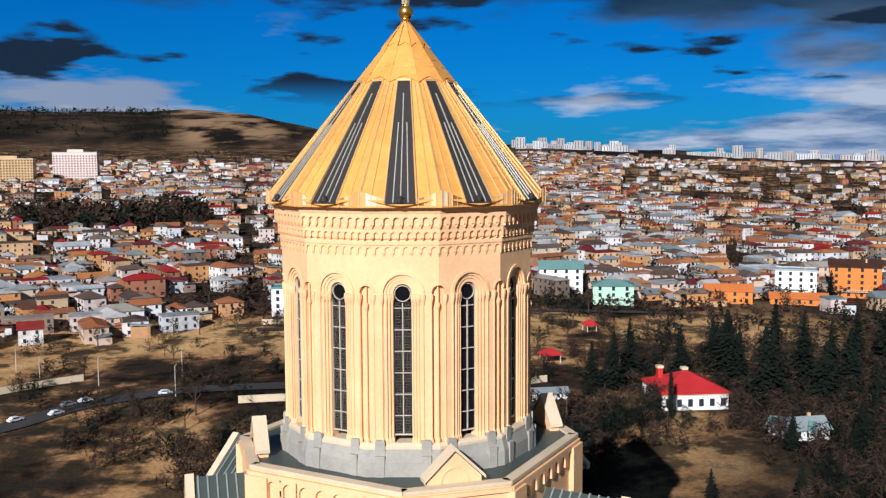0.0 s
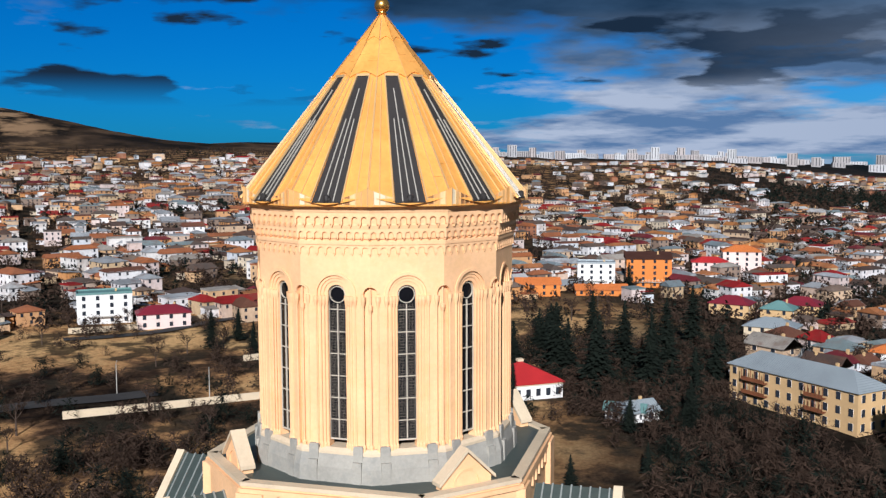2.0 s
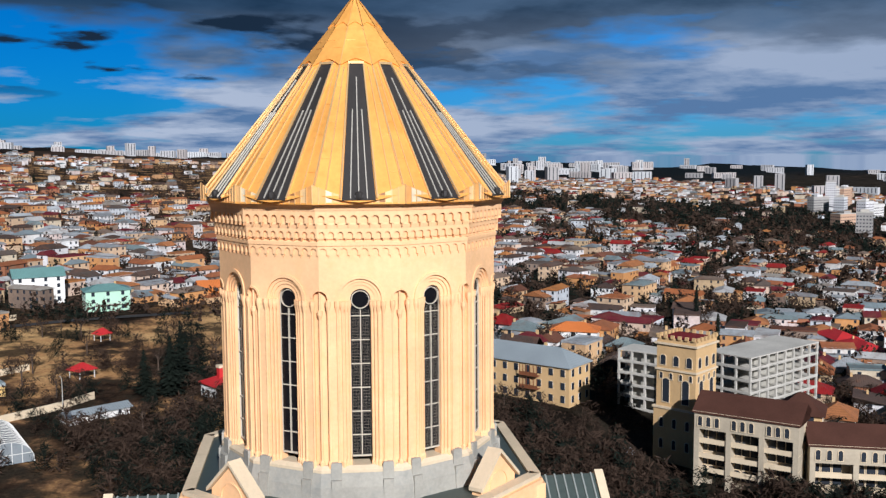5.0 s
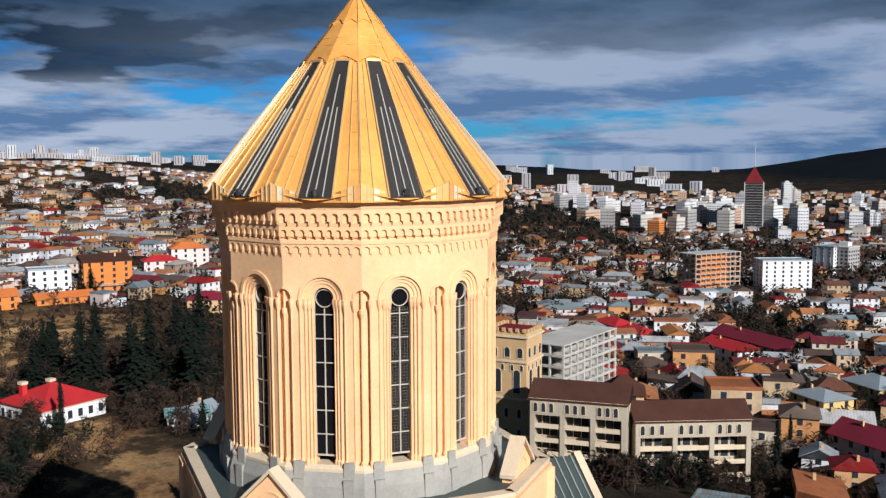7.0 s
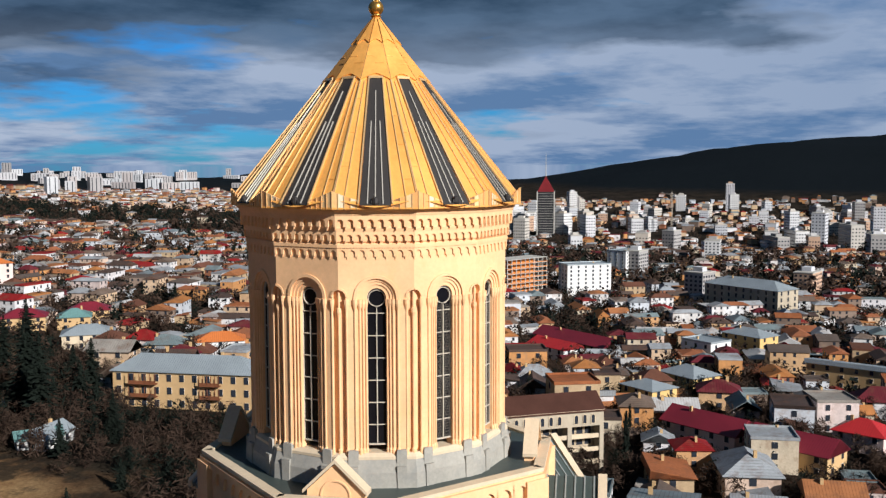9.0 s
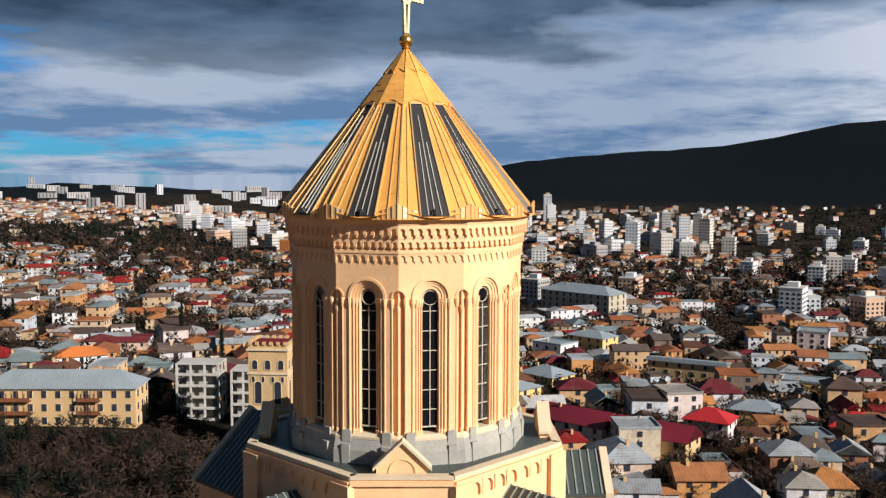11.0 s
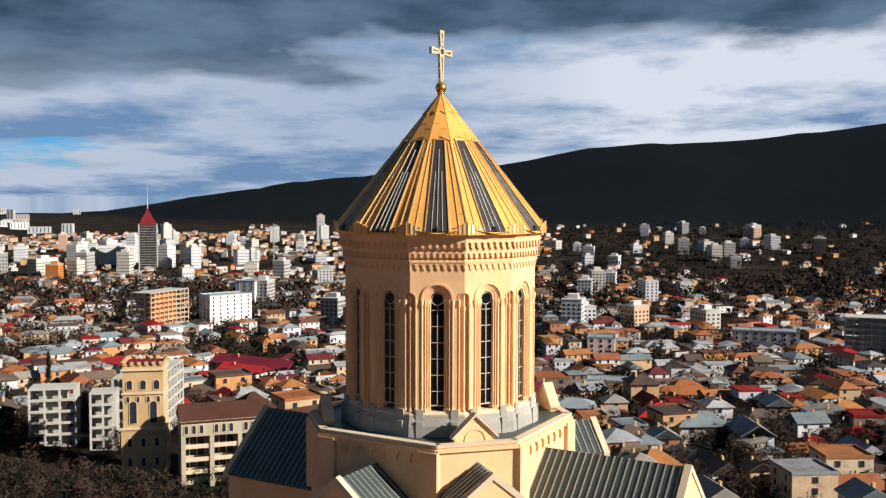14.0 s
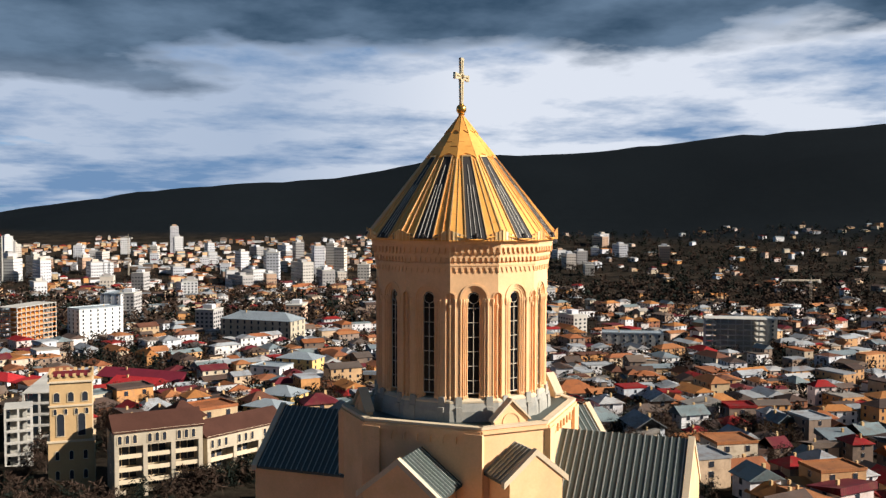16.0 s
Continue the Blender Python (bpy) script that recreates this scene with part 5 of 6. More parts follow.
    special("town_house", 238, -30, 75, 15, 12, 2, "hip", 3.2, PINK_WALL, RED_ROOF, "pale house with a bright red hipped roof")
    special("town_house", 254, -78, 82, 16, 13, 2, "hip", 4.0, PINK_WALL, RED_ROOF, "pale house with a steep red roof and dormer")
    special("town_house", 268, -46, 82, 18, 12, 2, "hip", 2.6, YELLOW_WALL, SILVER_ROOF, "yellow house with a silver hipped roof")
    special("town_house", 330, -70, 80, 22, 12, 2, "flat", 0.5, YELLOW_WALL, SILVER_ROOF, "long yellow house with a flat roof")
    special("town_house", 334, 150, 60, 22, 12, 2, "hip", 2.6, ORANGE_WALL, RED_ROOF, "orange house with a bright red hipped roof")
    special("town_house", 352, 172, 60, 20, 12, 2, "hip", 2.6, WHITE_WALL, RED_ROOF, "white house with a bright red hipped roof")
    special("town_house", 330, 104, 62, 24, 12, 2, "gable", 2.6, WHITE_WALL, RED_ROOF, "white house with a long red roof")
    special("town_house", 372, 108, 62, 50, 14, 1, "gable", 3.6, SAND_WALL, MAROON_ROOF, "long low house with a maroon roof")
    special("town_house", 223, 208, -50, 19, 12, 2, "hip", 2.6, WHITE_WALL, ORANGE_ROOF, "white two-storey house with an orange hipped roof")
    special("town_house", 205, 262, -45, 20, 13, 2, "hip", 3.0, PALE_STONE, SILVER_ROOF, "stone house with a silver hipped roof")
    special("town_house", 232, 300, -45, 14, 12, 2, "hip", 3.0, SAND_WALL, TEAL_ROOF, "house with a blue-grey hipped roof")
    special("town_house", 250, 310, -45, 18, 12, 2, "hip", 3.0, SAND_WALL, MAROON_ROOF, "house with a maroon hipped roof")
    special("town_house", 215, 312, -45, 18, 12, 2, "hip", 3.0, SAND_WALL, MAROON_ROOF, "house with a maroon hipped roof")
    special("small_house", 99, 163, 10, 12, 8, 1, "gable", 2.2, WHITE_WALL, SILVER_ROOF, "small white outbuilding with a grey-green roof")
    special("small_house", 9, 238, 4, 11, 6, 1, "flat", 0.5, YELLOW_WALL, SILVER_ROOF, "small ochre outbuilding behind the garden wall", step=4)
    special("long_shed", 31, 199, 9, 18, 5, 1, "gable", 0.9, WHITE_WALL, SILVER_ROOF, "long low shed with a pale sheet roof", storey=2.2, win=(0.7, 0.7), chimney=False)
    polytunnel(2.8, 184, 12.5, 25, -2)
    # glazed-top tower with a red pyramid and a mast
    x, y = 1380, 508
    z = plot(x, y, 40)
    tower = empty("spire_tower", pose(x, y, z, 0, 0, 20), "tall dark tower with a red pyramid roof and a mast", "building")
    part("wall", box(-15, 15, -14, 14, -6, 70), DARK_BLOCK, tower)
    for u in (-14.6, 14.6):
        for v in (-13.6, 13.6):
            part("corner_pier", box(-0.8, 0.8, -0.8, 0.8, -6, 70.5), CONCRETE, tower).matrix_basis = pose(u, v, 0)
    for s in range(17):
        part("floor_band", box(-15.25, 15.25, -14.25, 14.25, 0, 0.35), CONCRETE, tower).matrix_basis = pose(0, 0, 3 + 4.0 * s)
    part("roof", roof_bm("hip", 27, 26, 24, 1.0), DEEP_RED, tower, "dark red pyramid roof").matrix_basis = pose(0, 0, 71)
    part("mast", lathe([(0.9, 93), (0.6, 108), (0.25, 132)], 6), CONCRETE, tower)
    tower_block(2055, 339, 22, 18, 58, 10, BLOCK_WALL, "slender pale tower block at the foot of the mountain", group="")
    tower_block(-487, 1172, 56, 16, 36, 8, PINK_WALL, "long pinkish slab block below the hills", group="")
    tower_block(-548, 1110, 62, 16, 30, 8, SAND_WALL, "long tan slab block below the hills", group="")
    tower_block(1177, 568, 22, 18, 22, 0, ORANGE_WALL, "small reddish block among pale towers", group="")
    tower_block(1452, 642, 46, 16, 34, -76, WHITE_WALL, "wide white slab block in the far town", group="")
    tower_block(1440, 583, 62, 16, 32, -76, WHITE_WALL, "long white slab block in the far town", group="")
    rng = random.Random(3)
    for i in range(108):
        west = i < 84
        a = radians(rng.uniform(58, 91) if west else rng.uniform(88, 112))
        r = rng.uniform(1180 if west else 1300, 2150 if west else 2150)
        x, y = r * math.sin(a), r * math.cos(a)
        tower_block(x, y, rng.uniform(18, 46), rng.uniform(14, 20), rng.choice((14, 18, 20, 22, 26, 30, 34, 46)) if west else rng.uniform(13, 27), rng.uniform(-20, 40), BLOCK_WALL, "pale panel block of flats in the far town", storey=4.6)
    for i in range(16):
        a = radians(rng.uniform(72, 108))
        r = rng.uniform(640, 1100)
        x, y = r * math.sin(a), r * math.cos(a)
        tower_block(x, y, rng.uniform(16, 30), rng.uniform(13, 17), rng.uniform(14, 26), rng.uniform(-20, 40), BLOCK_WALL, "pale mid-rise block of flats")


WOOD = material("red_brown_wood", (0.20, 0.075, 0.035), 0.75, 0, 1.0, 0.3, 0.1)


def skyline():
    """White panel blocks along the far ridge and the plain."""
    rng = random.Random(8)
    body = far_mesh("far_panel_blocks", BLOCK_FAR, "white panel blocks along the far skyline", "buildings")
    rows = far_mesh("far_block_windows", PANE, "window rows of the far panel blocks", "windows")
    for i in range(260):
        a = rng.choice((rng.uniform(4, 12), rng.uniform(13, 34), rng.uniform(20, 50), rng.uniform(30, 66), rng.uniform(46, 68), rng.uniform(40, 64)))
        r = rng.uniform(3300, 4250) if a < 40 else rng.uniform(2300, 4300)
        x, y = r * math.sin(radians(a)), r * math.cos(radians(a))
        if a > 45 and rng.random() < 0.55:
            continue
        w, d, h = rng.uniform(25, 85), 15, rng.choice((16, 18, 20, 24, 32, 42))
        if h > 30:
            w = rng.uniform(22, 34)
        m = pose(x, y, height(x, y), 0, 0, -a + rng.uniform(-35, 35))
        put(body, m, cube_v(-w / 2, w / 2, -d / 2, d / 2, -8, h), CUBE_F)
        n = int(w / 9)
        for k in range(n):
            u = -w / 2 + w * (k + 0.5) / n
            put(rows, m, cube_v(u - 1.0, u + 1.0, -d / 2 - 0.4, -d / 2 + 0.1, 2, h - 2), CUBE_F)
    close_mesh(body)
    close_mesh(rows)


BLOCK_FAR = material("far_block_panels", (0.6, 0.6, 0.6), 0.85, 0, 0.1, 0.15, 0.0, [(0.44, 0.43, 0.43), (0.40, 0.36, 0.34), (0.50, 0.50, 0.50), (0.34, 0.32, 0.31)], True)


# ---- plants ----
def conifer_crown(rng, h, r, levels, bm, slim=False):
    """Sprays of needles in whorls, long below and short above, with gaps."""
    for i in range(levels):
        t = i / levels
        z = h * (0.10 + 0.90 * t)
        reach = r * (1 - t) ** (0.75 if not slim else 0.35) * rng.uniform(0.75, 1.15)
        if slim:
            reach *= min(1, 0.5 + 2 * t)
        n = max(4, int(9 * (1 - 0.5 * t)))
        for k in range(n):
            a = 2 * math.pi * (k + rng.random()) / n
            length = reach * rng.uniform(0.6, 1.1)
            c, s = math.cos(a), math.sin(a)
            droop = -0.10 * length if not slim else 0.9 * length
            for j in range(5):
                u = (j + 0.6) / 5
                wide = 0.34 * length * (1.15 - u) + 0.25
                p = Vector((c * length * u, s * length * u, z + droop * u + rng.uniform(-0.3, 0.3)))
                q = Vector((-s, c, 0)) * wide
                out = Vector((c, s, 0)) * (length * 0.26)
                v = [bm.verts.new(p - q + Vector((0, 0, rng.uniform(-0.4, 0.1)))), bm.verts.new(p + out + Vector((0, 0, rng.uniform(-0.5, 0)))), bm.verts.new(p + q + Vector((0, 0, rng.uniform(-0.4, 0.1)))), bm.verts.new(p - out * 0.4 + Vector((0, 0, 0.35)))]
                bm.faces.new((v[0], v[1], v[3]))
                bm.faces.new((v[3], v[1], v[2]))


def conifer(name, h, r, label, seed, slim=False):
    rng = random.Random(seed)
    me = empty(name, pose(0, 0, 0), label, "tree", "conifers")
    part("trunk", lathe([(h * 0.022, -1.5), (h * 0.016, h * 0.3), (h * 0.004, h * 0.97)], 7), BARK, me)
    bm = bmesh.new()
    conifer_crown(rng, h, r, int(h * 1.1), bm, slim)
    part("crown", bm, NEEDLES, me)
    return me


def bare_tree(h, seed, label):
    rng = random.Random(seed)
    me = empty("bare_tree", pose(0, 0, 0), label, "tree", "bare trees")
    wood, twigs = bmesh.new(), bmesh.new()
    add_lathe(wood, [(h * 0.028, -1), (h * 0.02, h * 0.35), (h * 0.012, h * 0.55)], 6)

    def grow(p, way, length, thick, depth):
        q = p + way * length
        add_bar(wood if depth < 2 else twigs, p, q, thick, thick, (0.3, 0.2, 0.9))
        if depth == 4:
            return
        for k in range(4 if depth < 3 else 3):
            turn = Vector((rng.uniform(-1, 1), rng.uniform(-1, 1), rng.uniform(-0.25, 0.8)))
            grow(p + way * length * rng.uniform(0.45, 1.0), (way + turn * 0.85).normalized(), length * rng.uniform(0.5, 0.75), thick * 0.6, depth + 1)

    for k in range(5):
        a = 2 * math.pi * k / 5
        grow(Vector((0, 0, h * rng.uniform(0.25, 0.5))), Vector((math.cos(a) * 0.6, math.sin(a) * 0.6, 0.75)).normalized(), h * 0.26, h * 0.012, 1)
    part("trunk", wood, BARK, me)
    part("crown", twigs, BARE, me, "bare brown twigs")
    return me


def scatter(protos, spots, seed):
    rng = random.Random(seed)
    used = set()
    for x, y, *s in spots:
        k = rng.randrange(len(protos))
        m = pose(x, y, height(x, y), 0, 0, rng.uniform(0, 360))
        ob = protos[k]
        if k in used:
            ob = copy_thing(ob, m)
        else:
            used.add(k)
        ob.matrix_world = m @ Matrix.Diagonal((*[s[0] if s else rng.uniform(0.75, 1.15)] * 3, 1))


def shrub_stuff():
    """Brown thickets and dark bushes between the houses, in many small tufts."""
    rng = random.Random(21)
    brown = far_mesh("thickets", BARE, "bare brown thickets and small trees between the houses", "shrubs")
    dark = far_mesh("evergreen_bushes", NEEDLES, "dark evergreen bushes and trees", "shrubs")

    def tuft(store, x, y, size, n, grain=1.0):
        z = height(x, y)
        for k in range(n):
            a, e = rng.uniform(0, 6.283), rng.random()
            rr = size * math.sqrt(rng.random()) * (0.55 + 0.45 * math.sin(3 * a + x))
            zz = z + size * 0.15 + size * 1.25 * e * (1 - 0.55 * (rr / size) ** 2)
            c = Vector((x + rr * math.cos(a), y + rr * math.sin(a), zz))
            s = size * grain * rng.uniform(0.10, 0.26)
            d1 = Vector((rng.uniform(-1, 1), rng.uniform(-1, 1), rng.uniform(-0.6, 1))) * s
            d2 = Vector((rng.uniform(-1, 1), rng.uniform(-1, 1), rng.uniform(-0.6, 1))) * s
            if grain < 0.6:
                # twiggy near the camera
                d1, d2 = d1 * 2.2, d2 * 0.4
            b = len(store["v"])
            store["v"].extend([tuple(c - d1), tuple(c + d2), tuple(c + d1), tuple(c - d2 * 0.7)])
            store["f"].extend([(b, b + 1, b + 2), (b, b + 2, b + 3)])

    for i in range(8800):
        a = radians(rng.uniform(-33, 128))
        r = 160 + 2100 * rng.random() ** 1.3
        x, y = r * math.sin(a), r * math.cos(a)
        if any((px - x) ** 2 + (py - y) ** 2 < (pr * 0.8) ** 2 for px, py, pr in TAKEN):
            continue
        if r < 330 and math.degrees(a) < 34 and rng.random() < 0.25:
            continue
        evergreen = noise.noise((x / 130, y / 130, 5)) > 0.12
        tuft(dark if evergreen and rng.random() < 0.45 else brown, x, y, rng.uniform(2.5, 5.5) * (1.0 if r < 900 else 1.5), 220 if r < 330 else 80 if r < 600 else 30, 0.45 if r < 330 else 0.7 if r < 600 else 1.0)
    # dark wooded belts
    for a0, a1, r0, r1, n in ((-27, -15.5, 690, 860, 330), (-30, 42, 345, 800, 420), (52, 78, 430, 1000, 420), (70, 100, 450, 1100, 380), (32, 60, 430, 1100, 520), (66, 100, 260, 900, 420), (100, 128, 200, 1200, 700), (100, 128, 260, 620, 320), (33, 46, 1220, 1800, 520), (46, 62, 1050, 1650, 680), (28, 36, 1150, 1350, 80), (62, 74, 900, 1100, 150), (96, 124, 900, 2300, 1100), (36, 60, 112, 170, 90), (6, 17, 112, 190, 100), (17, 37, 180, 300, 240), (30, 46, 185, 225, 60), (50, 100, 230, 700, 420), (50, 100, 500, 1250, 500), (46, 66, 120, 165, 90), (66, 84, 150, 185, 60), (78, 118, 165, 330, 160), (-26, -6, 120, 165, 60), (34, 78, 205, 720, 900)):
        for i in range(n):
            a, r = radians(rng.uniform(a0, a1)), rng.uniform(r0, r1)
            x, y = r * math.sin(a), r * math.cos(a)
            if any((px - x) ** 2 + (py - y) ** 2 < (pr * 0.7) ** 2 for px, py, pr in TAKEN):
                continue
            tuft(dark if rng.random() < (0.30 if r < 1250 else 0.7) else brown, x, y, rng.uniform(3.5, 6.5) * (1 if r < 700 else 1.7), 240 if r < 300 else 70 if r < 700 else 34, 0.45 if r < 300 else 0.7 if r < 700 else 1.0)
    # garden trees before the hotel wings
    for i in range(34):
        u = rng.random() * 1.25
        tuft(brown if i % 3 else dark, 138 + 21 * u + rng.uniform(-2, 2), 54 - 16 * u + rng.uniform(-2, 2), rng.uniform(3.6, 5.8), 190, 0.55)
    # woods along the crest of the northern ridge
    for i in range(800):
        a, r = radians(rng.uniform(-36, -16.5)), rng.uniform(2700, 4500)
        tuft(dark, r * math.sin(a), r * math.cos(a), rng.uniform(9, 17), 16)
    # brown gardens of the northern quarter
    for i in range(2600):
        a, r = radians(rng.uniform(-33, 45)), rng.uniform(330, 1300)
        tuft(brown, r * math.sin(a), r * math.cos(a), rng.uniform(3.0, 5.5), 30)
    close_mesh(brown)
    close_mesh(dark)


def build_plants():
    rng = random.Random(31)
    cedars = [conifer("conifer", h, r, "tall dark conifer with layered drooping branches", s) for h, r, s in ((24, 6.5, 1), (29, 7.5, 2), (20, 6.0, 3))]
    spots = [(98, 190, 1.05), (105, 204, 1.15), (93, 212, 1.1), (112, 180, 0.95), (120, 196, 0.9), (78, 212, 0.85), (128, 182, 0.8), (92, 150, 0.45), (110, 150, 0.5), (56, 208, 0.8), (63, 218, 0.75), (50, 214, 0.6), (140, 190, 0.7), (132, 206, 0.7)]
    for i in range(9):
        a, r = radians(rng.uniform(28, 62)), rng.uniform(118, 205)
        x, y = r * math.sin(a), r * math.cos(a)
        if any((px - x) ** 2 + (py - y) ** 2 < (pr * 0.8) ** 2 for px, py, pr in TAKEN):
            continue
        if math.degrees(a) < 27 and r > 135:
            continue
        spots.append((x, y, rng.uniform(0.25, 0.5)))
    for i in range(17):
        a, r = radians(rng.uniform(19, 36)), rng.uniform(188, 292)
        x, y = r * math.sin(a), r * math.cos(a)
        if any((px - x) ** 2 + (py - y) ** 2 < (pr * 0.8) ** 2 for px, py, pr in TAKEN):
            continue
        spots.append((x, y, rng.uniform(0.45, 0.9)))
    for x, y in ((190, 372), (-20, 275), (-5, 262), (-10, 288), (250, 290), (330, 330)):
        spots.append((x, y, 0.55))
    scatter(cedars, spots, 4)
    cyp = [conifer("cypress", 19, 1.7, "slim dark columnar cypress", 7, True)]
    scatter(cyp, [(67, 177, 0.8), (173, 26, 0.9), (300, 210, 1.15), (262, 168, 1.0), (205, 34, 0.6)], 6)
    bare = [bare_tree(11, 41, "leafless tree with a spreading crown of twigs"), bare_tree(9, 42, "leafless tree with a spreading crown of twigs")]
    spots = []
    for i in range(120):
        a, r = radians(rng.uniform(-28, 126)), rng.uniform(165, 400)
        x, y = r * math.sin(a), r * math.cos(a)
        if any((px - x) ** 2 + (py - y) ** 2 < (pr * 0.7) ** 2 for px, py, pr in TAKEN):
            continue
        spots.append((x, y, rng.uniform(0.7, 1.2)))
    scatter(bare, spots, 9)


# ---- road, cars, poles ----
def strip(name, line, width, lift, mat, label, category):
    bm = bmesh.new()
    rows = []
    for i, (x, y) in enumerate(line):
        a = Vector(line[max(0, i - 1)])
        b = Vector(line[min(len(line) - 1, i + 1)])
        n = Vector((-(b - a).y, (b - a).x)).normalized() * width / 2
        rows.append([bm.verts.new((x + n.x * s, y + n.y * s, height(x, y) + lift)) for s in (-1, 1)] )
    for p, q in zip(rows, rows[1:]):
        bm.faces.new((p[0], q[0], q[1], p[1]))
    bmesh.ops.recalc_face_normals(bm, faces=bm.faces)
    if bm.faces[0].normal.z < 0:
        bmesh.ops.reverse_faces(bm, faces=bm.faces)
    tagged(new(name, mesh_of(bm, name, mat)), label, category, kind="structure")


def curve_line(pts, n=10):
    out = []
    for i in range(len(pts) - 1):
        p0, p1, p2, p3 = (Vector(pts[max(0, min(len(pts) - 1, i + k))]) for k in (-1, 0, 1, 2))
        for k in range(n):
            t = k / n
            v = 0.5 * ((2 * p1) + (p2 - p0) * t + (2 * p0 - 5 * p1 + 4 * p2 - p3) * t * t + (3 * p1 - p0 - 3 * p2 + p3) * t ** 3)
            out.append((v.x, v.y))
    out.append(tuple(pts[-1]))
    return out


CAR_TONES = [(0.70, 0.70, 0.70), (0.05, 0.05, 0.06), (0.62, 0.63, 0.66), (0.20, 0.21, 0.24), (0.72, 0.72, 0.70), (0.30, 0.04, 0.03)]
CAR_PAINT = material("car_paint", (0.6, 0.6, 0.6), 0.25, 0, 1.0, 0.05, 0.0, CAR_TONES)
TYRE = material("tyre_rubber", (0.02, 0.02, 0.02), 0.9)


def make_car():
    car = empty("car", pose(0, 0, 0), "small parked saloon car on the roadside", "car", "parked cars")
    part("body", prism([(-2.2, 0.35), (2.2, 0.35), (2.25, 0.75), (1.2, 0.9), (0.6, 1.42), (-1.1, 1.45), (-1.8, 0.95), (-2.25, 0.85)], -0.85, 0.85), CAR_PAINT, car)
    for y in (-0.87, 0.85):
        part("side_window", prism([(-1.45, 0.95), (0.95, 0.93), (0.5, 1.33), (-1.0, 1.36)], y, y + 0.02), PANE, car)
    for x in (-1.35, 1.4):
        for y in (-0.78, 0.78):
            w = part("wheel", lathe([(0.2, -0.1), (0.32, -0.1), (0.32, 0.1), (0.2, 0.1)], 12), TYRE, car)
            w.matrix_basis = pose(x, y, 0.32, 90, 0, 0)
    return car


def make_pole():
    pole = empty("street_lamp", pose(0, 0, 0), "thin grey street lamp post with a short arm", "street lamp", "street lamps")
    part("post", lathe([(0.14, -1), (0.10, 9.5)], 6), CONCRETE, pole)
    part("arm", bar((0, 0, 9.4), (1.8, 0, 9.8), 0.1, 0.1), CONCRETE, pole)
    part("lantern", box(1.5, 2.3, -0.15, 0.15, 9.7, 9.85), SEAM_METAL, pole)
    return pole


def build_road():
    line = curve_line(ROAD)
    strip("road", line, 9.0, 0.35, ASPHALT, "grey asphalt road curving through dry grass", "road")
    strip("road", curve_line(UPPER_ROAD), 7.0, 0.4, ASPHALT, "grey asphalt road below the northern quarter", "road")
    car, first = make_car(), True
    rng = random.Random(2)
    for u in (0.06, 0.16, 0.28, 0.36, 0.43, 0.49, 0.52, 0.66):
        i = int(u * (len(line) - 2))
        (x0, y0), (x1, y1) = line[i], line[i + 1]
        turn = math.degrees(math.atan2(y1 - y0, x1 - x0))
        m = pose(x0, y0, height(x0, y0) + 0.36, 0, 0, turn) @ pose(0, rng.choice((-2.6, 2.6)), 0)
        if first:
            car.matrix_world, first = m, False
        else:
            copy_thing(car, m)
    for x, y in ((151, 100), (205, 20), (132, 205)):
        copy_thing(car, pose(x - 12, y, height(x - 12, y) + 0.05, 0, 0, rng.uniform(0, 180)))
    pole, first = make_pole(), True
    for x, y in POLES:
        m = pose(x, y, height(x, y), 0, 0, 90)
        if first:
            pole.matrix_world, first = m, False
        else:
            copy_thing(pole, m)
    # long pale garden walls
    for k, pts in enumerate(WALLS):
        lo = curve_line(pts, 6)
        bm = bmesh.new()
        for a, b in zip(lo, lo[1:]):
            add_bar(bm, (*a, height(*a) + 0.9), (*b, height(*b) + 0.9), 0.4, 2.6)
        tagged(new("garden_wall", mesh_of(bm, "garden_wall", PALE_STONE)), "long pale garden wall along the road", "wall")


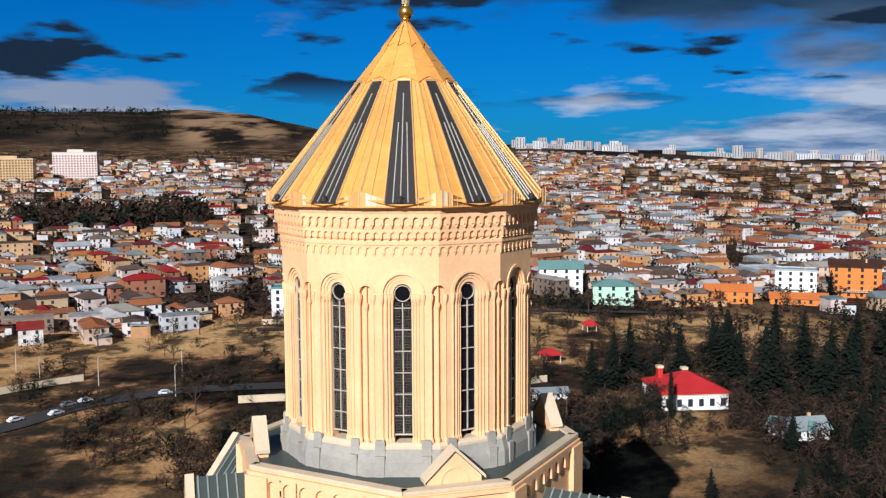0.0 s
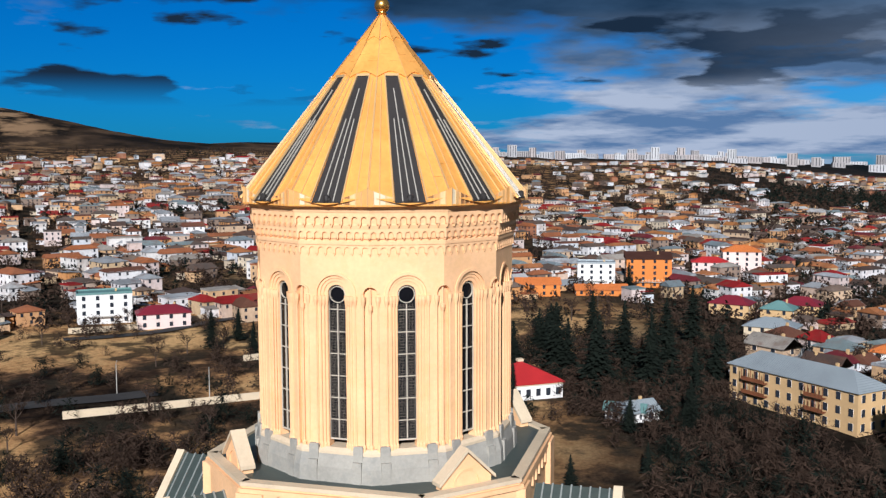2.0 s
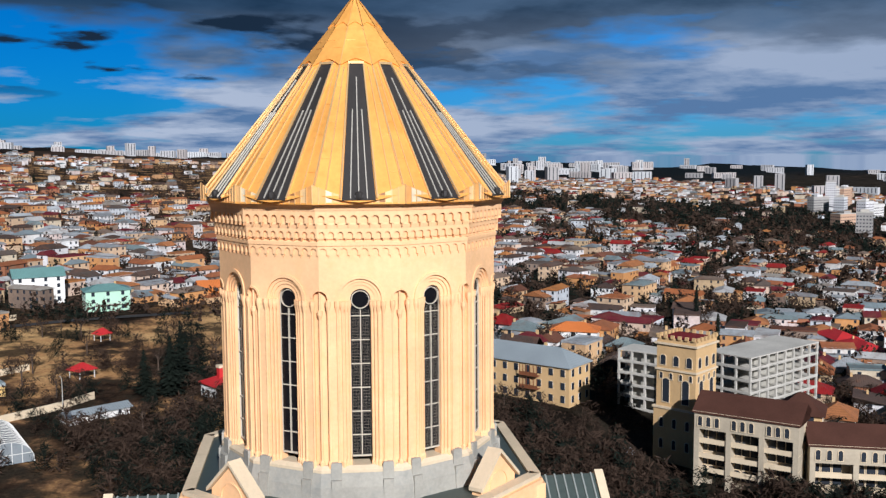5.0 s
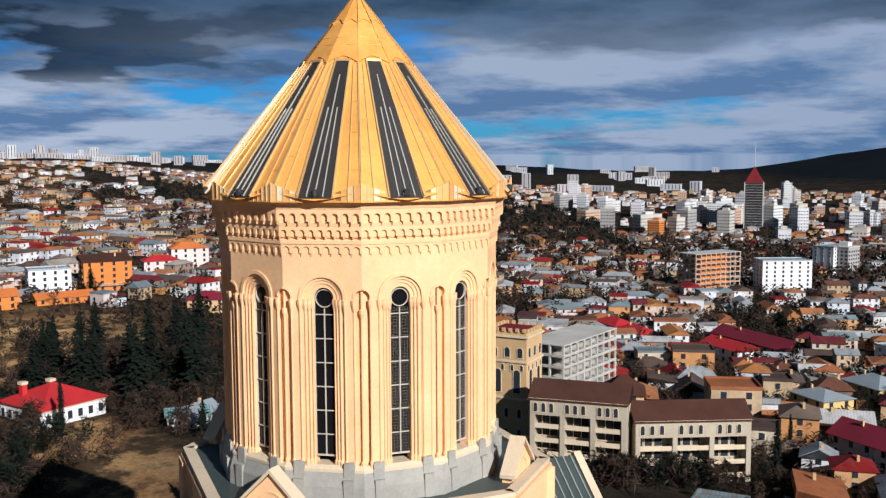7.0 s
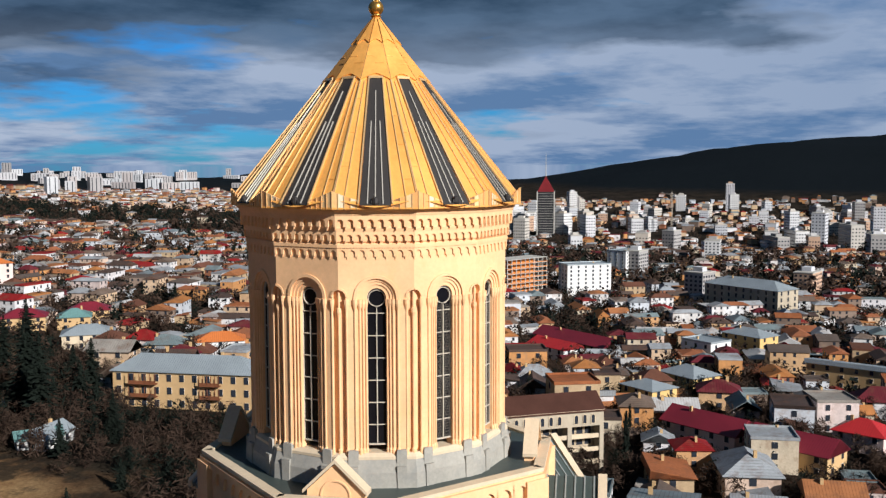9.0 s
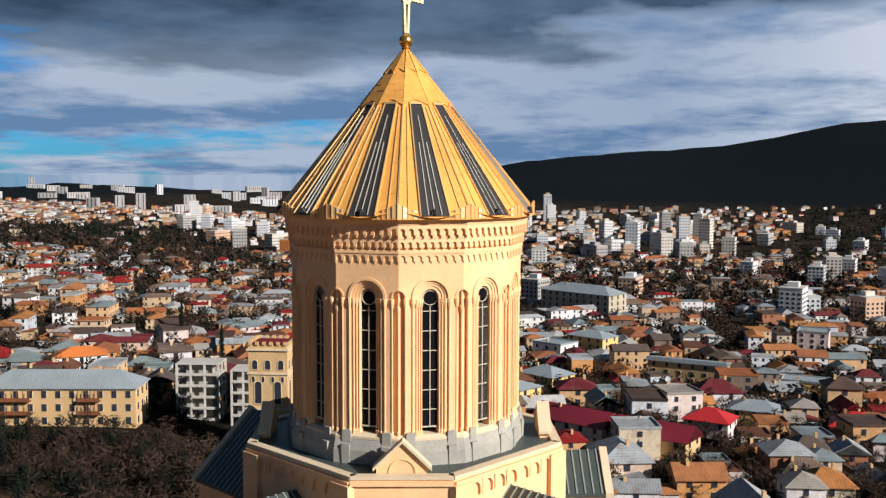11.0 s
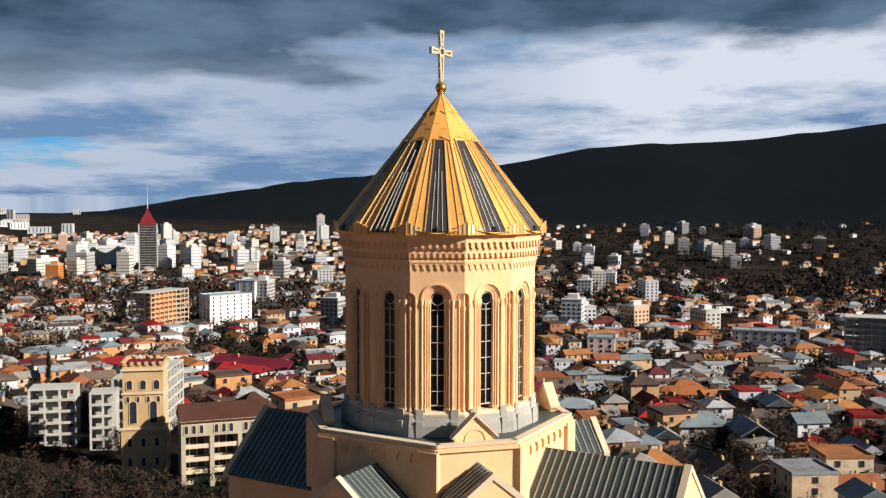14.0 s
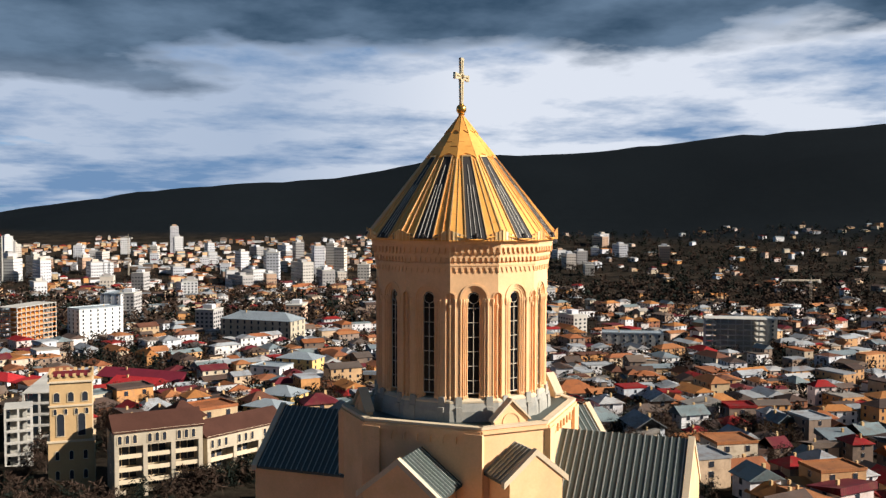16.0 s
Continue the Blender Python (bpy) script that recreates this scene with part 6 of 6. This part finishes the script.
def tower_crane(x, y, h, turn, label):
    """A lattice mast with a long jib and a counter-jib."""
    z = height(x, y)
    me = empty("tower_crane", pose(x, y, z, 0, 0, turn), label, "crane", "tower cranes")

    def lattice(name, a, b, w, step):
        a, b = Vector(a), Vector(b)
        way = (b - a).normalized()
        side = way.orthogonal().normalized()
        other = way.cross(side)
        bm = bmesh.new()
        rails = [(side * i + other * j) * w for i, j in ((-1, -1), (1, -1), (1, 1), (-1, 1))]
        for r in rails:
            add_bar(bm, a + r, b + r, 0.3, 0.3, other)
        n = int((b - a).length / step)
        for k in range(n):
            for i in range(4):
                add_bar(bm, a + way * (k * step) + rails[i], a + way * ((k + 1) * step) + rails[(i + 1) % 4], 0.18, 0.18, side + other * 0.3)
        part(name, bm, CRANE_PAINT, me)

    lattice("mast", (0, 0, -1), (0, 0, h), 0.9, 2.4)
    lattice("jib", (0, 0, h), (34, 0, h + 1.0), 0.6, 2.4)
    lattice("counter_jib", (-1, 0, h), (-11, 0, h + 0.4), 0.6, 2.0)
    part("cab", box(-1.2, 1.2, -2.2, -0.8, h - 2.4, h - 0.3), FRAME_WHITE, me)
    part("counterweight", box(-11.5, -8.5, -1, 1, h - 2.2, h), CONCRETE, me)
    part("peak", lathe([(0.8, h), (0.15, h + 6)], 4), CRANE_PAINT, me)


CRANE_PAINT = material("crane_paint", (0.50, 0.42, 0.32), 0.6)


def red_canopy(x, y, s):
    """A small shelter: four posts and a red pyramid roof."""
    me = empty("red_canopy", pose(x, y, height(x, y), 0, 0, 20), "small red pyramid canopy on four posts", "canopy", "red canopies")
    part("canopy_roof", roof_bm("hip", 2 * s, 2 * s - 0.2, 1.8, 0.4), RED_ROOF, me).matrix_basis = pose(0, 0, 3)
    for i in (-1, 1):
        for j in (-1, 1):
            part("post", box(-0.1, 0.1, -0.1, 0.1, -1, 3.1), FRAME_WHITE, me).matrix_basis = pose(i * s * 0.85, j * s * 0.85, 0)


ROAD = [(-150, 138), (-135, 155), (-119, 172), (-105, 192), (-80, 206), (-50, 212), (-36, 216)]
UPPER_ROAD = [(-76, 300), (-45, 308), (-15, 326), (17, 332), (41, 340), (75, 342), (112, 338)]
CRANE = (776, -473)
POLES = [(-130, 216), (-110, 214), (-81, 200), (-48, 218), (-85, 222), (-20, 205), (-145, 232), (25, 210)]
WALLS = [[(-150, 190), (-138, 205), (-118, 222)], [(-76, 312), (-50, 318), (-28, 328), (-14, 339), (14, 345), (43, 357)], [(-60, 193), (-22, 201), (-2, 205), (9, 208), (24, 212), (36, 218)], [(-9, 254), (8, 260), (28, 265)]]

build_landmarks()
make_prototypes()
build_town()
skyline()
build_plants()
shrub_stuff()
build_road()
tower_crane(CRANE[0], CRANE[1], 32, 100, "lattice tower crane over dark rooftops")
tower_crane(1490, 330, 62, 40, "lattice tower crane among pale towers")
red_canopy(40, 246, 3.2)
red_canopy(62, 300, 2.4)
